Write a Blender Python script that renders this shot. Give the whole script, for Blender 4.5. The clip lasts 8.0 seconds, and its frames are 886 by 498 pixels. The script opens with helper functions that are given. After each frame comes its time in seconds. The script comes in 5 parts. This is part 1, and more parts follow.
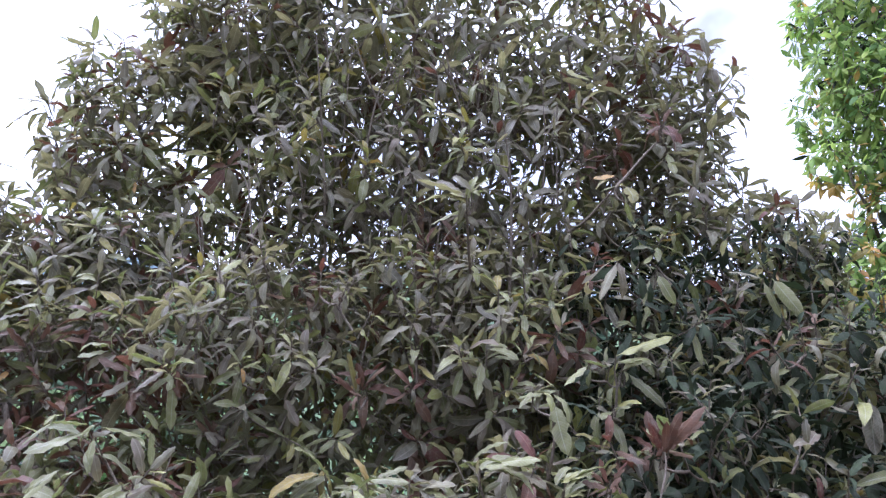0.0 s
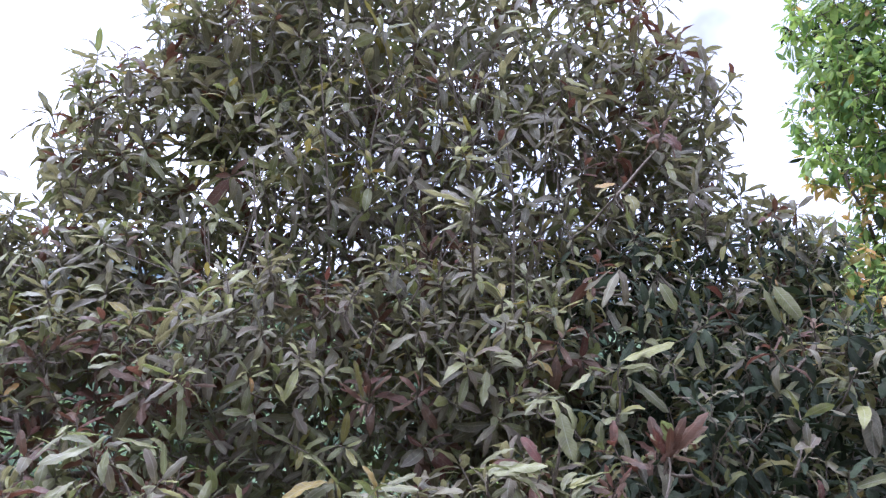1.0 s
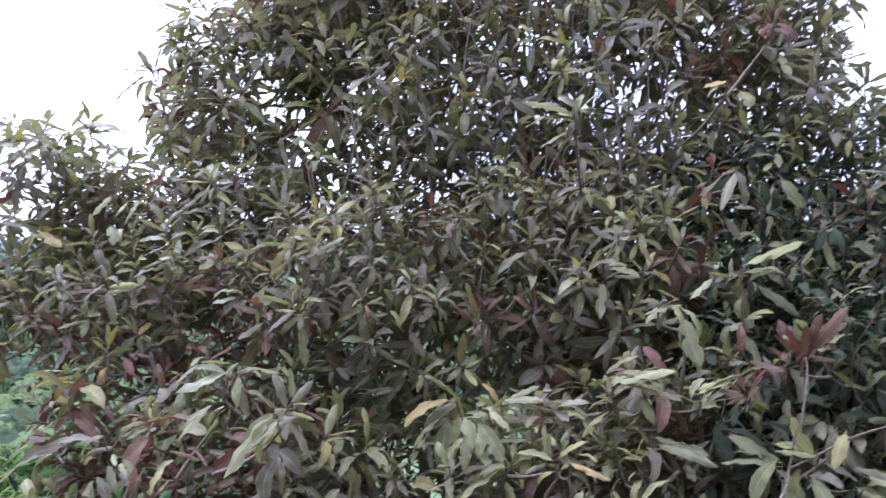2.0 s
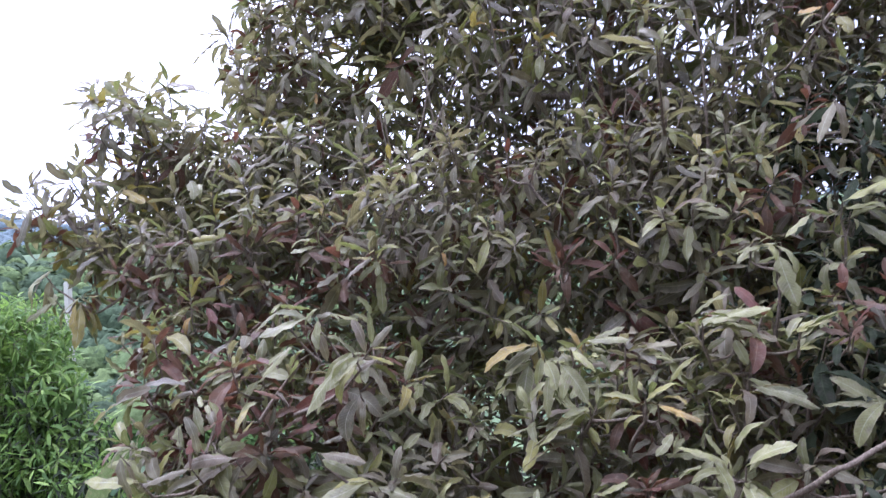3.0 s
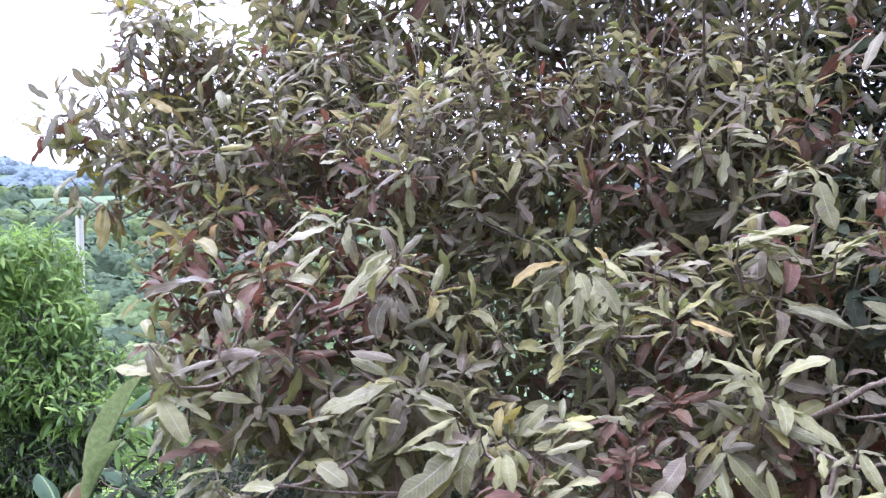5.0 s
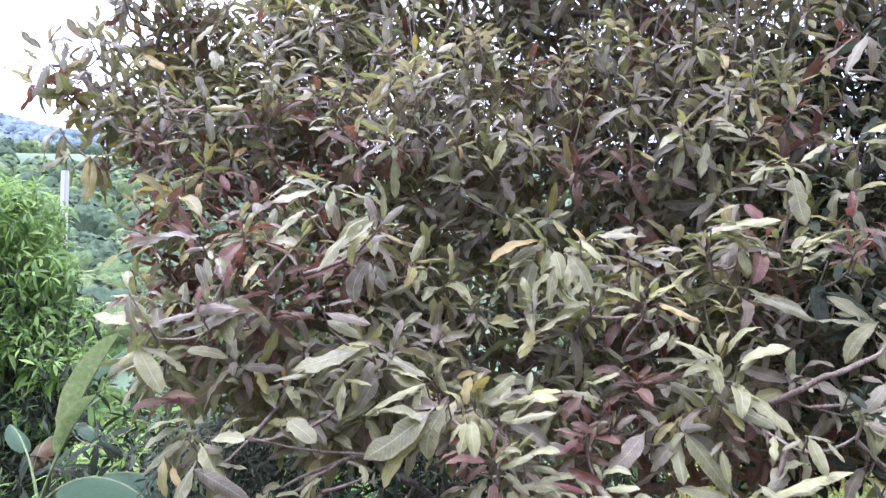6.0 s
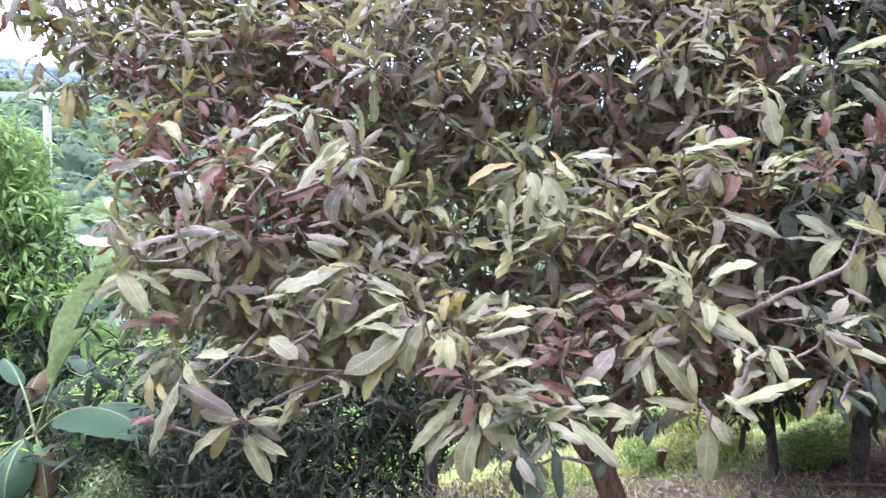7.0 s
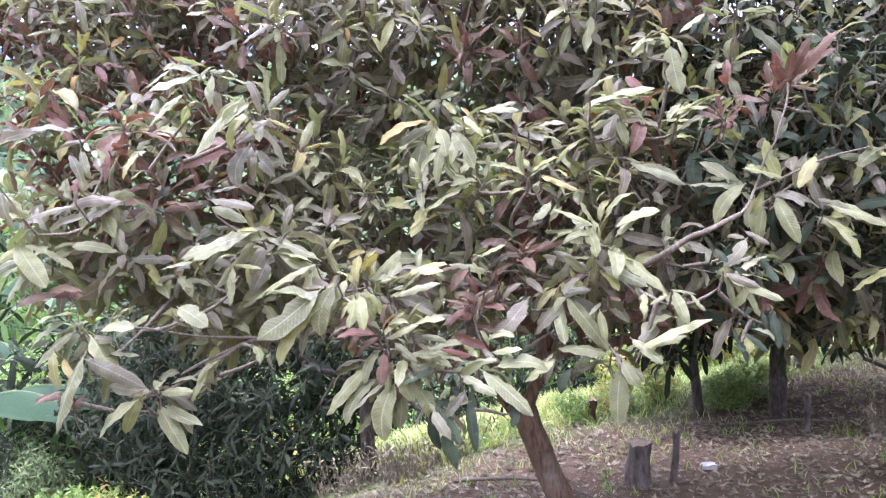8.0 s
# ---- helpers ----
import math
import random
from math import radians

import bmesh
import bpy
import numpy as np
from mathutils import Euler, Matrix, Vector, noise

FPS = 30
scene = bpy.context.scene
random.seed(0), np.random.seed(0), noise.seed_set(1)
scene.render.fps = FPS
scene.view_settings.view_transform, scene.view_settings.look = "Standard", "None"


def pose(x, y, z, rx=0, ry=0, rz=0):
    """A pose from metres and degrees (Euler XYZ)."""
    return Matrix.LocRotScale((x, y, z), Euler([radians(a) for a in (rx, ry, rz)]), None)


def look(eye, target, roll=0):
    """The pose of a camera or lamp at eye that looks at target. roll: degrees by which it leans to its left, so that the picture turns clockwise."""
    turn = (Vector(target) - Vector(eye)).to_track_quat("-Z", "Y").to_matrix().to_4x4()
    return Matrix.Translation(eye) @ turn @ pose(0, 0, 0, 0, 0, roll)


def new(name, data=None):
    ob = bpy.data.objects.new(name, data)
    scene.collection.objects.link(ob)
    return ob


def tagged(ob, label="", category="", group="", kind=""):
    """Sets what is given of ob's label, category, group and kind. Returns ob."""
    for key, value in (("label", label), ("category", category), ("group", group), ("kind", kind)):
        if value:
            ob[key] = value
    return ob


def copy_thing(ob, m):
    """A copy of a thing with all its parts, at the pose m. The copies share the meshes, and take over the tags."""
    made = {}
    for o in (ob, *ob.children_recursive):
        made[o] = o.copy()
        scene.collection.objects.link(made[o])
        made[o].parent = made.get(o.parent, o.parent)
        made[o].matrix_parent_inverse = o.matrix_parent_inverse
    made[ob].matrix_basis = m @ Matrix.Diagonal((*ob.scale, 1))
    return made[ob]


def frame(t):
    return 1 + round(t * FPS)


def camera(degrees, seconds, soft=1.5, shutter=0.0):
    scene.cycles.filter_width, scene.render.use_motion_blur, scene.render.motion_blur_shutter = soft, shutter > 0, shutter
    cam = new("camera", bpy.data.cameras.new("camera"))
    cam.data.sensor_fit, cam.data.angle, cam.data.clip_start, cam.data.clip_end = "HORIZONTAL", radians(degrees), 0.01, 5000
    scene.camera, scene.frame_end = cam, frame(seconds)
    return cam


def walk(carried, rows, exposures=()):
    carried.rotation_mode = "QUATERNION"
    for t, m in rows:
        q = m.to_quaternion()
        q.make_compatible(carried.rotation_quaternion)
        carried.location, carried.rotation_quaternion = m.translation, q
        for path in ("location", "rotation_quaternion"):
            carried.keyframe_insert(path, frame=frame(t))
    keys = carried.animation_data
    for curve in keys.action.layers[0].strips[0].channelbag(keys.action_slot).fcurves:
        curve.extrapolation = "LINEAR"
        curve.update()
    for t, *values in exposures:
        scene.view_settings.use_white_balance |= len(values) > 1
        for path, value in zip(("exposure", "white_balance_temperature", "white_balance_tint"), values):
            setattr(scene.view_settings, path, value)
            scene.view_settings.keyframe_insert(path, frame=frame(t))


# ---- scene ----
cam = camera(59.8, 8.0, soft=1.3, shutter=0.4)
PATH = [
    (0, (0.095, -0.033, 2.416), (0.023, 1.942, 2.724), -0.2),
    (0.5, (0.072, -0.081, 2.453), (0.01, 1.894, 2.766), -0.4),
    (1, (0.058, -0.085, 2.439), (-0.003, 1.89, 2.752), -0.7),
    (1.5, (0.02, -0.043, 2.392), (-0.135, 1.931, 2.673), -2.9),
    (1.6, (0.001, -0.027, 2.38), (-0.193, 1.947, 2.635), -3.0),
    (1.7, (-0.004, -0.026, 2.364), (-0.229, 1.948, 2.594), -3.2),
    (2.8, (-0.04, 0.022, 2.254), (-0.52, 1.958, 2.403), -4.8),
    (3, (-0.047, 0.05, 2.213), (-0.548, 1.981, 2.348), -4.7),
    (3.5, (-0.061, 0.156, 2.122), (-0.609, 2.077, 2.22), -4.4),
    (4, (-0.095, 0.218, 2.037), (-0.646, 2.14, 2.111), -4.5),
    (4.5, (-0.151, 0.138, 2.026), (-0.691, 2.063, 2.086), -4.3),
    (4.7, (-0.164, 0.092, 2.03), (-0.698, 2.019, 2.085), -3.7),
    (5.8, (-0.148, 0.022, 1.989), (-0.629, 1.963, 1.997), 1.7),
    (6, (-0.13, 0.005, 1.986), (-0.614, 1.946, 1.981), 1.6),
    (6.5, (-0.103, -0.009, 1.947), (-0.582, 1.927, 1.81), 1.4),
    (7, (-0.072, -0.027, 1.931), (-0.528, 1.913, 1.766), 1.2),
    (7.5, (-0.006, -0.01, 1.895), (-0.34, 1.949, 1.669), 0.1),
    (8, (0.024, 0.002, 1.91), (-0.28, 1.962, 1.654), -0.8),
]
# the phone opens up as it tips down from the sky
EXPOSURES = [(0.0, 0.56, 5200, 28), (1.7, 0.54, 5200, 29), (3.5, 0.60, 5330, 33), (4.5, 0.94, 5330, 34), (6.5, 1.28, 5320, 34), (8.0, 1.56, 5370, 31)]
walk(cam, [(t, look(eye, target, roll)) for t, eye, target, roll in PATH], EXPOSURES)

# ---- world, sun ----
SUN_UP, SUN_ROUND = 56.0, 300.0          # degrees: elevation; bearing from +y towards +x
world = bpy.data.worlds.new("sky")
world.use_nodes = True
scene.world = world
wn, wl = world.node_tree.nodes, world.node_tree.links
bg = wn["Background"]
sky = wn.new("ShaderNodeTexSky")
sky.sky_type, sky.sun_disc = "NISHITA", False
sky.sun_elevation, sky.sun_rotation = radians(SUN_UP), radians(SUN_ROUND)
sky.dust_density = 3.0
coord = wn.new("ShaderNodeTexCoord")
clouds = wn.new("ShaderNodeTexNoise")
clouds.inputs["Scale"].default_value, clouds.inputs["Detail"].default_value = 2.6, 6.0
cramp = wn.new("ShaderNodeValToRGB")
cramp.color_ramp.elements[0].position, cramp.color_ramp.elements[0].color = 0.36, (0.55, 0.55, 0.55, 1)
cramp.color_ramp.elements[1].position, cramp.color_ramp.elements[1].color = 0.56, (1, 1, 1, 1)
cmix = wn.new("ShaderNodeMix")
cmix.data_type = "RGBA"
# an overcast sky is about three times as bright overhead as at the horizon
height = wn.new("ShaderNodeSeparateXYZ")
wl.new(coord.outputs["Generated"], height.inputs[0])
veil = wn.new("ShaderNodeValToRGB")
veil.color_ramp.elements[0].position, veil.color_ramp.elements[0].color = 0.0, (0.24, 0.25, 0.275, 1)
veil.color_ramp.elements[1].position, veil.color_ramp.elements[1].color = 0.9, (1.15, 1.15, 1.18, 1)
low = veil.color_ramp.elements.new(0.45)
low.color = (0.38, 0.39, 0.415, 1)
wl.new(height.outputs[2], veil.inputs[0])
bright = wn.new("ShaderNodeVectorMath")
bright.operation = "SCALE"
bright.inputs["Scale"].default_value = 36.0
wl.new(veil.outputs["Color"], bright.inputs[0])
banks = wn.new("ShaderNodeTexNoise")
banks.inputs["Scale"].default_value, banks.inputs["Detail"].default_value = 3.4, 5.0
wl.new(coord.outputs["Generated"], banks.inputs["Vector"])
grey = wn.new("ShaderNodeMapRange")
grey.inputs["From Min"].default_value, grey.inputs["From Max"].default_value = 0.36, 0.56
grey.inputs["To Min"].default_value, grey.inputs["To Max"].default_value = 12.0, 36.0
wl.new(banks.outputs["Fac"], grey.inputs["Value"])
# brighter towards the sun behind the cloud, greyer away from it
toward = wn.new("ShaderNodeVectorMath")
toward.operation = "DOT_PRODUCT"
toward.inputs[1].default_value = (math.sin(radians(SUN_ROUND)) * math.cos(radians(SUN_UP)), math.cos(radians(SUN_ROUND)) * math.cos(radians(SUN_UP)), math.sin(radians(SUN_UP)))
wl.new(coord.outputs["Generated"], toward.inputs[0])
shine = wn.new("ShaderNodeMapRange")
shine.inputs["From Min"].default_value, shine.inputs["From Max"].default_value = -0.15, 0.9
shine.inputs["To Min"].default_value, shine.inputs["To Max"].default_value = 0.5, 1.35
wl.new(toward.outputs["Value"], shine.inputs["Value"])
lit = wn.new("ShaderNodeMath")
lit.operation = "MULTIPLY"
wl.new(grey.outputs[0], lit.inputs[0])
wl.new(shine.outputs[0], lit.inputs[1])
wl.new(lit.outputs[0], bright.inputs["Scale"])
wl.new(bright.outputs[0], cmix.inputs["B"])
wl.new(coord.outputs["Generated"], clouds.inputs["Vector"])
wl.new(clouds.outputs["Fac"], cramp.inputs["Fac"])
wl.new(cramp.outputs["Color"], cmix.inputs["Factor"])
wl.new(sky.outputs["Color"], cmix.inputs["A"])
wl.new(cmix.outputs["Result"], bg.inputs["Color"])
bg.inputs["Strength"].default_value = 0.145

sun = new("sun", bpy.data.lights.new("sun", "SUN"))
sun.data.energy, sun.data.angle, sun.data.color = 2.1, radians(8), (1.0, 0.97, 0.92)
a, b = radians(SUN_ROUND), radians(SUN_UP)
sun.matrix_world = look((20 * math.sin(a) * math.cos(b), 20 * math.cos(a) * math.cos(b), 20 * math.sin(b)), (0, 0, 0))


# ---- materials ----
class Nodes:
    """A short way to write a node material."""

    def __init__(self, name):
        self.mat = bpy.data.materials.new(name)
        self.mat.use_nodes = True
        self.tree = self.mat.node_tree
        self.tree.nodes.clear()
        self.out = self.tree.nodes.new("ShaderNodeOutputMaterial")

    def add(self, kind):
        n = self.tree.nodes.new("ShaderNode" + kind)
        return n

    def link(self, a, b):
        self.tree.links.new(a, b)

    def math(self, op, a, b=0.0):
        n = self.tree.nodes.new("ShaderNodeMath")
        n.operation = op
        for k, v in ((0, a), (1, b)):
            if isinstance(v, (int, float)):
                n.inputs[k].default_value = v
            else:
                self.link(v, n.inputs[k])
        return n.outputs[0]

    def ramp(self, fac, stops, constant=False):
        n = self.tree.nodes.new("ShaderNodeValToRGB")
        e = n.color_ramp.elements
        if constant:
            n.color_ramp.interpolation = "CONSTANT"
        while len(e) < len(stops):
            e.new(0.5)
        for k, (p, c) in enumerate(stops):
            e[k].position = p
            e[k].color = (*c, 1) if len(c) == 3 else c
        self.link(fac, n.inputs[0])
        return n.outputs[0]

    def noise(self, scale, detail=3.0, rough=0.55, vector=None):
        n = self.tree.nodes.new("ShaderNodeTexNoise")
        n.inputs["Scale"].default_value, n.inputs["Detail"].default_value, n.inputs["Roughness"].default_value = scale, detail, rough
        if vector is not None:
            self.link(vector, n.inputs["Vector"])
        return n.outputs["Fac"]

    def mix(self, fac, a, b, blend="MIX"):
        n = self.tree.nodes.new("ShaderNodeMix")
        n.data_type, n.blend_type = "RGBA", blend
        for key, v in (("Factor", fac), ("A", a), ("B", b)):
            if isinstance(v, (int, float)):
                n.inputs[key].default_value = v
            elif isinstance(v, tuple):
                n.inputs[key].default_value = (*v, 1)
            else:
                self.link(v, n.inputs[key])
        return n.outputs["Result"]

    def bump(self, height, strength=0.3, distance=0.01):
        n = self.tree.nodes.new("ShaderNodeBump")
        n.inputs["Strength"].default_value, n.inputs["Distance"].default_value = strength, distance
        self.link(height, n.inputs["Height"])
        return n.outputs["Normal"]

    def principled(self, color, rough, normal=None, spec=0.5):
        n = self.tree.nodes.new("ShaderNodeBsdfPrincipled")
        for key, v in (("Base Color", color), ("Roughness", rough)):
            if isinstance(v, tuple):
                n.inputs[key].default_value = (*v, 1)
            elif isinstance(v, (int, float)):
                n.inputs[key].default_value = v
            else:
                self.link(v, n.inputs[key])
        n.inputs["Specular IOR Level"].default_value = spec
        if normal is not None:
            self.link(normal, n.inputs["Normal"])
        return n

    def finish(self, shader):
        self.link(shader.outputs[0], self.out.inputs["Surface"])
        return self.mat


def leaf_material(name, stops, glow=(0.2, 0.25, 0.05), sheer=0.3, rough=0.42, veins=17.0, spec=0.2, dusty=0.28, blotch=(0.15, 0.12, 0.085), edge=(0.27, 0.23, 0.14), worn=1.0, ribs=(0.36, 0.37, 0.26)):
    """Leaf blade: a tint for each leaf, pale midrib, side veins, blotches, a little light through the blade."""
    m = Nodes(name)
    info, geo, uv = m.add("ObjectInfo"), m.add("NewGeometry"), m.add("UVMap")
    tint = m.math("FRACT", m.math("ADD", info.outputs["Random"], geo.outputs["Random Per Island"]))
    color = m.ramp(tint, stops)
    sep = m.add("SeparateXYZ")
    m.link(uv.outputs["UV"], sep.inputs[0])
    u, v = sep.outputs[0], m.math("ABSOLUTE", m.math("SUBTRACT", sep.outputs[1], 0.5))
    side = m.math("SINE", m.math("MULTIPLY", m.math("SUBTRACT", u, m.math("MULTIPLY", v, 0.22)), veins * 6.2832))
    where = geo.outputs["Position"]
    spots = m.noise(55.0, 3.0, 0.6, where)
    dust = m.noise(14.0, 2.0, 0.5, where)
    broad = m.noise(21.0, 3.0, 0.6, where)
    color = m.mix(m.ramp(broad, [(0.30, (0.55, 0.55, 0.55)), (0.52, (0, 0, 0))]), color, (0.055, 0.048, 0.042))
    color = m.mix(m.ramp(broad, [(0.50, (0, 0, 0)), (0.72, (0.4, 0.4, 0.4))]), color, tuple(0.30 * w * worn + 0.03 for w in (1.0, 0.97, 0.63)))
    color = m.mix(m.ramp(spots, [(0.56, (0, 0, 0)), (0.70, (0.75, 0.75, 0.75))]), color, blotch)
    rim = m.math("ADD", v, m.math("MULTIPLY", m.math("SUBTRACT", spots, 0.5), 0.3))
    color = m.mix(m.ramp(rim, [(0.42, (0, 0, 0)), (0.52, (0.55, 0.55, 0.55))]), color, edge)
    color = m.mix(m.math("MULTIPLY", dust, dusty), color, (0.25, 0.236, 0.155))
    rib = m.ramp(v, [(0.012, (0.5, 0.5, 0.5)), (0.04, (0, 0, 0))])
    color = m.mix(rib, color, ribs)
    color = m.mix(m.ramp(side, [(0.7, (0, 0, 0)), (1.0, (0.2, 0.2, 0.2))]), color, ribs)
    normal = m.bump(m.math("ADD", m.math("MULTIPLY", side, 0.06), m.math("ADD", m.math("MULTIPLY", spots, 1.0), m.math("MULTIPLY", broad, 2.0))), 0.5, 0.006)
    face = m.principled(color, m.math("ADD", m.math("MULTIPLY", dust, 0.25), rough - 0.1), normal, spec)
    thin = m.add("BsdfTranslucent")
    m.link(m.mix(0.55, color, glow), thin.inputs["Color"])
    both = m.add("MixShader")
    both.inputs[0].default_value = sheer
    m.link(face.outputs[0], both.inputs[1])
    m.link(thin.outputs[0], both.inputs[2])
    return m.finish(both)


LEAF_DUSTY = leaf_material("leaf_dusty", [(0.0, (0.050, 0.044, 0.036)), (0.25, (0.082, 0.073, 0.046)), (0.5, (0.118, 0.083, 0.062)), (0.75, (0.115, 0.104, 0.062)), (1.0, (0.180, 0.165, 0.10))], (0.22, 0.21, 0.06), sheer=0.42)
LEAF_GREEN = leaf_material("leaf_green", [(0.0, (0.072, 0.083, 0.030)), (0.5, (0.138, 0.148, 0.042)), (0.85, (0.205, 0.208, 0.052)), (1.0, (0.25, 0.232, 0.040))])
LEAF_PALE = leaf_material("leaf_pale", [(0.0, (0.092, 0.097, 0.036)), (0.6, (0.148, 0.155, 0.054)), (1.0, (0.20, 0.208, 0.070))])
LEAF_RED = leaf_material("leaf_red", [(0.0, (0.062, 0.032, 0.020)), (0.4, (0.088, 0.050, 0.028)), (0.75, (0.090, 0.025, 0.020)), (1.0, (0.118, 0.078, 0.040))], (0.18, 0.06, 0.03), spec=0.12, dusty=0.1, worn=0.12, edge=(0.14, 0.085, 0.05), ribs=(0.22, 0.15, 0.10))
LEAF_YELLOW = leaf_material("leaf_yellow", [(0.0, (0.15, 0.14, 0.032)), (0.6, (0.20, 0.175, 0.036)), (0.9, (0.25, 0.19, 0.036)), (1.0, (0.32, 0.16, 0.03))], (0.3, 0.25, 0.03), dusty=0.15)
LEAF_BRIGHT = leaf_material("leaf_bright", [(0.0, (0.09, 0.16, 0.03)), (0.5, (0.18, 0.275, 0.05)), (1.0, (0.33, 0.41, 0.075))], (0.40, 0.54, 0.10), 0.42, dusty=0.05, blotch=(0.10, 0.13, 0.03), edge=(0.16, 0.22, 0.05), worn=0.4, ribs=(0.2, 0.28, 0.08))
LEAF_GOLD = leaf_material("leaf_gold", [(0.0, (0.36, 0.32, 0.05)), (0.6, (0.48, 0.31, 0.07)), (1.0, (0.52, 0.21, 0.08))], (0.6, 0.42, 0.06), 0.42, dusty=0.05)
# near-black tone with the shade put into the leaf colour
LEAF_SHADED = leaf_material("leaf_shaded", [(0.0, (0.011, 0.017, 0.009)), (0.6, (0.021, 0.030, 0.016)), (1.0, (0.040, 0.054, 0.028))], (0.06, 0.10, 0.03), 0.1, 0.6, spec=0.05, dusty=0.015, blotch=(0.015, 0.02, 0.012), edge=(0.03, 0.045, 0.025), worn=0.1, ribs=(0.06, 0.075, 0.04))
MANGO = [LEAF_DUSTY, LEAF_GREEN, LEAF_PALE, LEAF_RED, LEAF_YELLOW, LEAF_SHADED]
LEAF_FRESH = leaf_material("leaf_fresh", [(0.0, (0.05, 0.11, 0.025)), (0.6, (0.12, 0.215, 0.045)), (1.0, (0.24, 0.35, 0.08))], (0.28, 0.46, 0.08), 0.34, 0.5, spec=0.12, dusty=0.03, blotch=(0.06, 0.10, 0.03), edge=(0.10, 0.17, 0.05), worn=0.3, ribs=(0.15, 0.25, 0.08))
LEAF_BANANA = leaf_material("leaf_banana", [(0.0, (0.016, 0.042, 0.020)), (0.6, (0.024, 0.058, 0.026)), (1.0, (0.038, 0.080, 0.032))], (0.10, 0.22, 0.06), 0.2, 0.55, 60.0, 0.08, 0.015, (0.03, 0.055, 0.028), (0.05, 0.08, 0.04), 0.12, (0.10, 0.15, 0.07))
LEAF_BANANA_YOUNG = leaf_material("leaf_banana_young", [(0.0, (0.085, 0.125, 0.05)), (1.0, (0.14, 0.185, 0.075))], (0.19, 0.26, 0.08), 0.3, 0.5, 60.0, 0.15, 0.03)


def bark_material(name, dark, light, scale=26.0):
    m = Nodes(name)
    where = m.add("TexCoord").outputs["Object"]
    stretch = m.add("Mapping")
    stretch.inputs["Scale"].default_value = (1, 1, 0.28)
    m.link(where, stretch.inputs["Vector"])
    grain = m.noise(scale * 2.2, 6.0, 0.65, stretch.outputs[0])
    patch = m.noise(scale * 0.3, 3.0, 0.5, where)
    color = m.mix(m.ramp(grain, [(0.35, (0, 0, 0)), (0.65, (1, 1, 1))]), dark, light)
    color = m.mix(m.ramp(patch, [(0.54, (0, 0, 0)), (0.70, (0.5, 0.5, 0.5))]), color, (0.20, 0.175, 0.14))
    return m.finish(m.principled(color, 0.85, m.bump(grain, 0.9, 0.012), 0.2))


BARK = bark_material("bark", (0.058, 0.038, 0.025), (0.17, 0.108, 0.066))
BARK_DARK = bark_material("bark_dark", (0.035, 0.028, 0.022), (0.10, 0.08, 0.065))
TWIG = bark_material("twig_bark", (0.085, 0.068, 0.050), (0.21, 0.175, 0.13), 60.0)


def ground_material():
    m = Nodes("soil_and_grass")
    where = m.add("NewGeometry").outputs["Position"]
    sep = m.add("SeparateXYZ")
    m.link(where, sep.inputs[0])
    fine, mid, wide = m.noise(38.0, 6.0, 0.7, where), m.noise(5.0, 4.0, 0.6, where), m.noise(0.9, 3.0, 0.5, where)
    far = m.noise(0.035, 6.0, 0.65, where)
    soil = m.mix(fine, (0.050, 0.034, 0.021), (0.125, 0.085, 0.053))
    soil = m.mix(m.ramp(mid, [(0.5, (0, 0, 0)), (0.66, (0.7, 0.7, 0.7))]), soil, (0.10, 0.062, 0.038))
    grass = m.mix(mid, (0.05, 0.08, 0.02), (0.11, 0.15, 0.04))
    bank = m.math("ADD", m.math("MULTIPLY", m.math("ADD", sep.outputs[0], 0.95), -0.83), m.math("MULTIPLY", m.math("SUBTRACT", sep.outputs[1], 4.3), 0.56))
    back = m.math("MULTIPLY", m.math("SUBTRACT", m.math("SUBTRACT", sep.outputs[1], 5.05), m.math("MULTIPLY", sep.outputs[0], 0.9)), 0.74)
    edge = m.math("ADD", m.math("MAXIMUM", bank, back), m.math("MULTIPLY", m.math("SUBTRACT", wide, 0.5), 1.2))
    near = m.mix(m.ramp(edge, [(0.0, (0, 0, 0)), (0.55, (1, 1, 1))]), soil, grass)
    wood = m.mix(m.ramp(far, [(0.4, (0, 0, 0)), (0.6, (1, 1, 1))]), (0.055, 0.085, 0.045), (0.09, 0.13, 0.06))
    length = m.add("VectorMath")
    length.operation = "LENGTH"
    m.link(where, length.inputs[0])
    away = m.math("MULTIPLY", length.outputs["Value"], 0.01)
    color = m.mix(m.ramp(away, [(0.2, (0, 0, 0)), (0.5, (1, 1, 1))]), near, wood)
    return m.finish(m.principled(color, 0.95, m.bump(m.math("ADD", fine, m.math("MULTIPLY", mid, 2.0)), 0.8, 0.03), 0.15))


GROUND = ground_material()


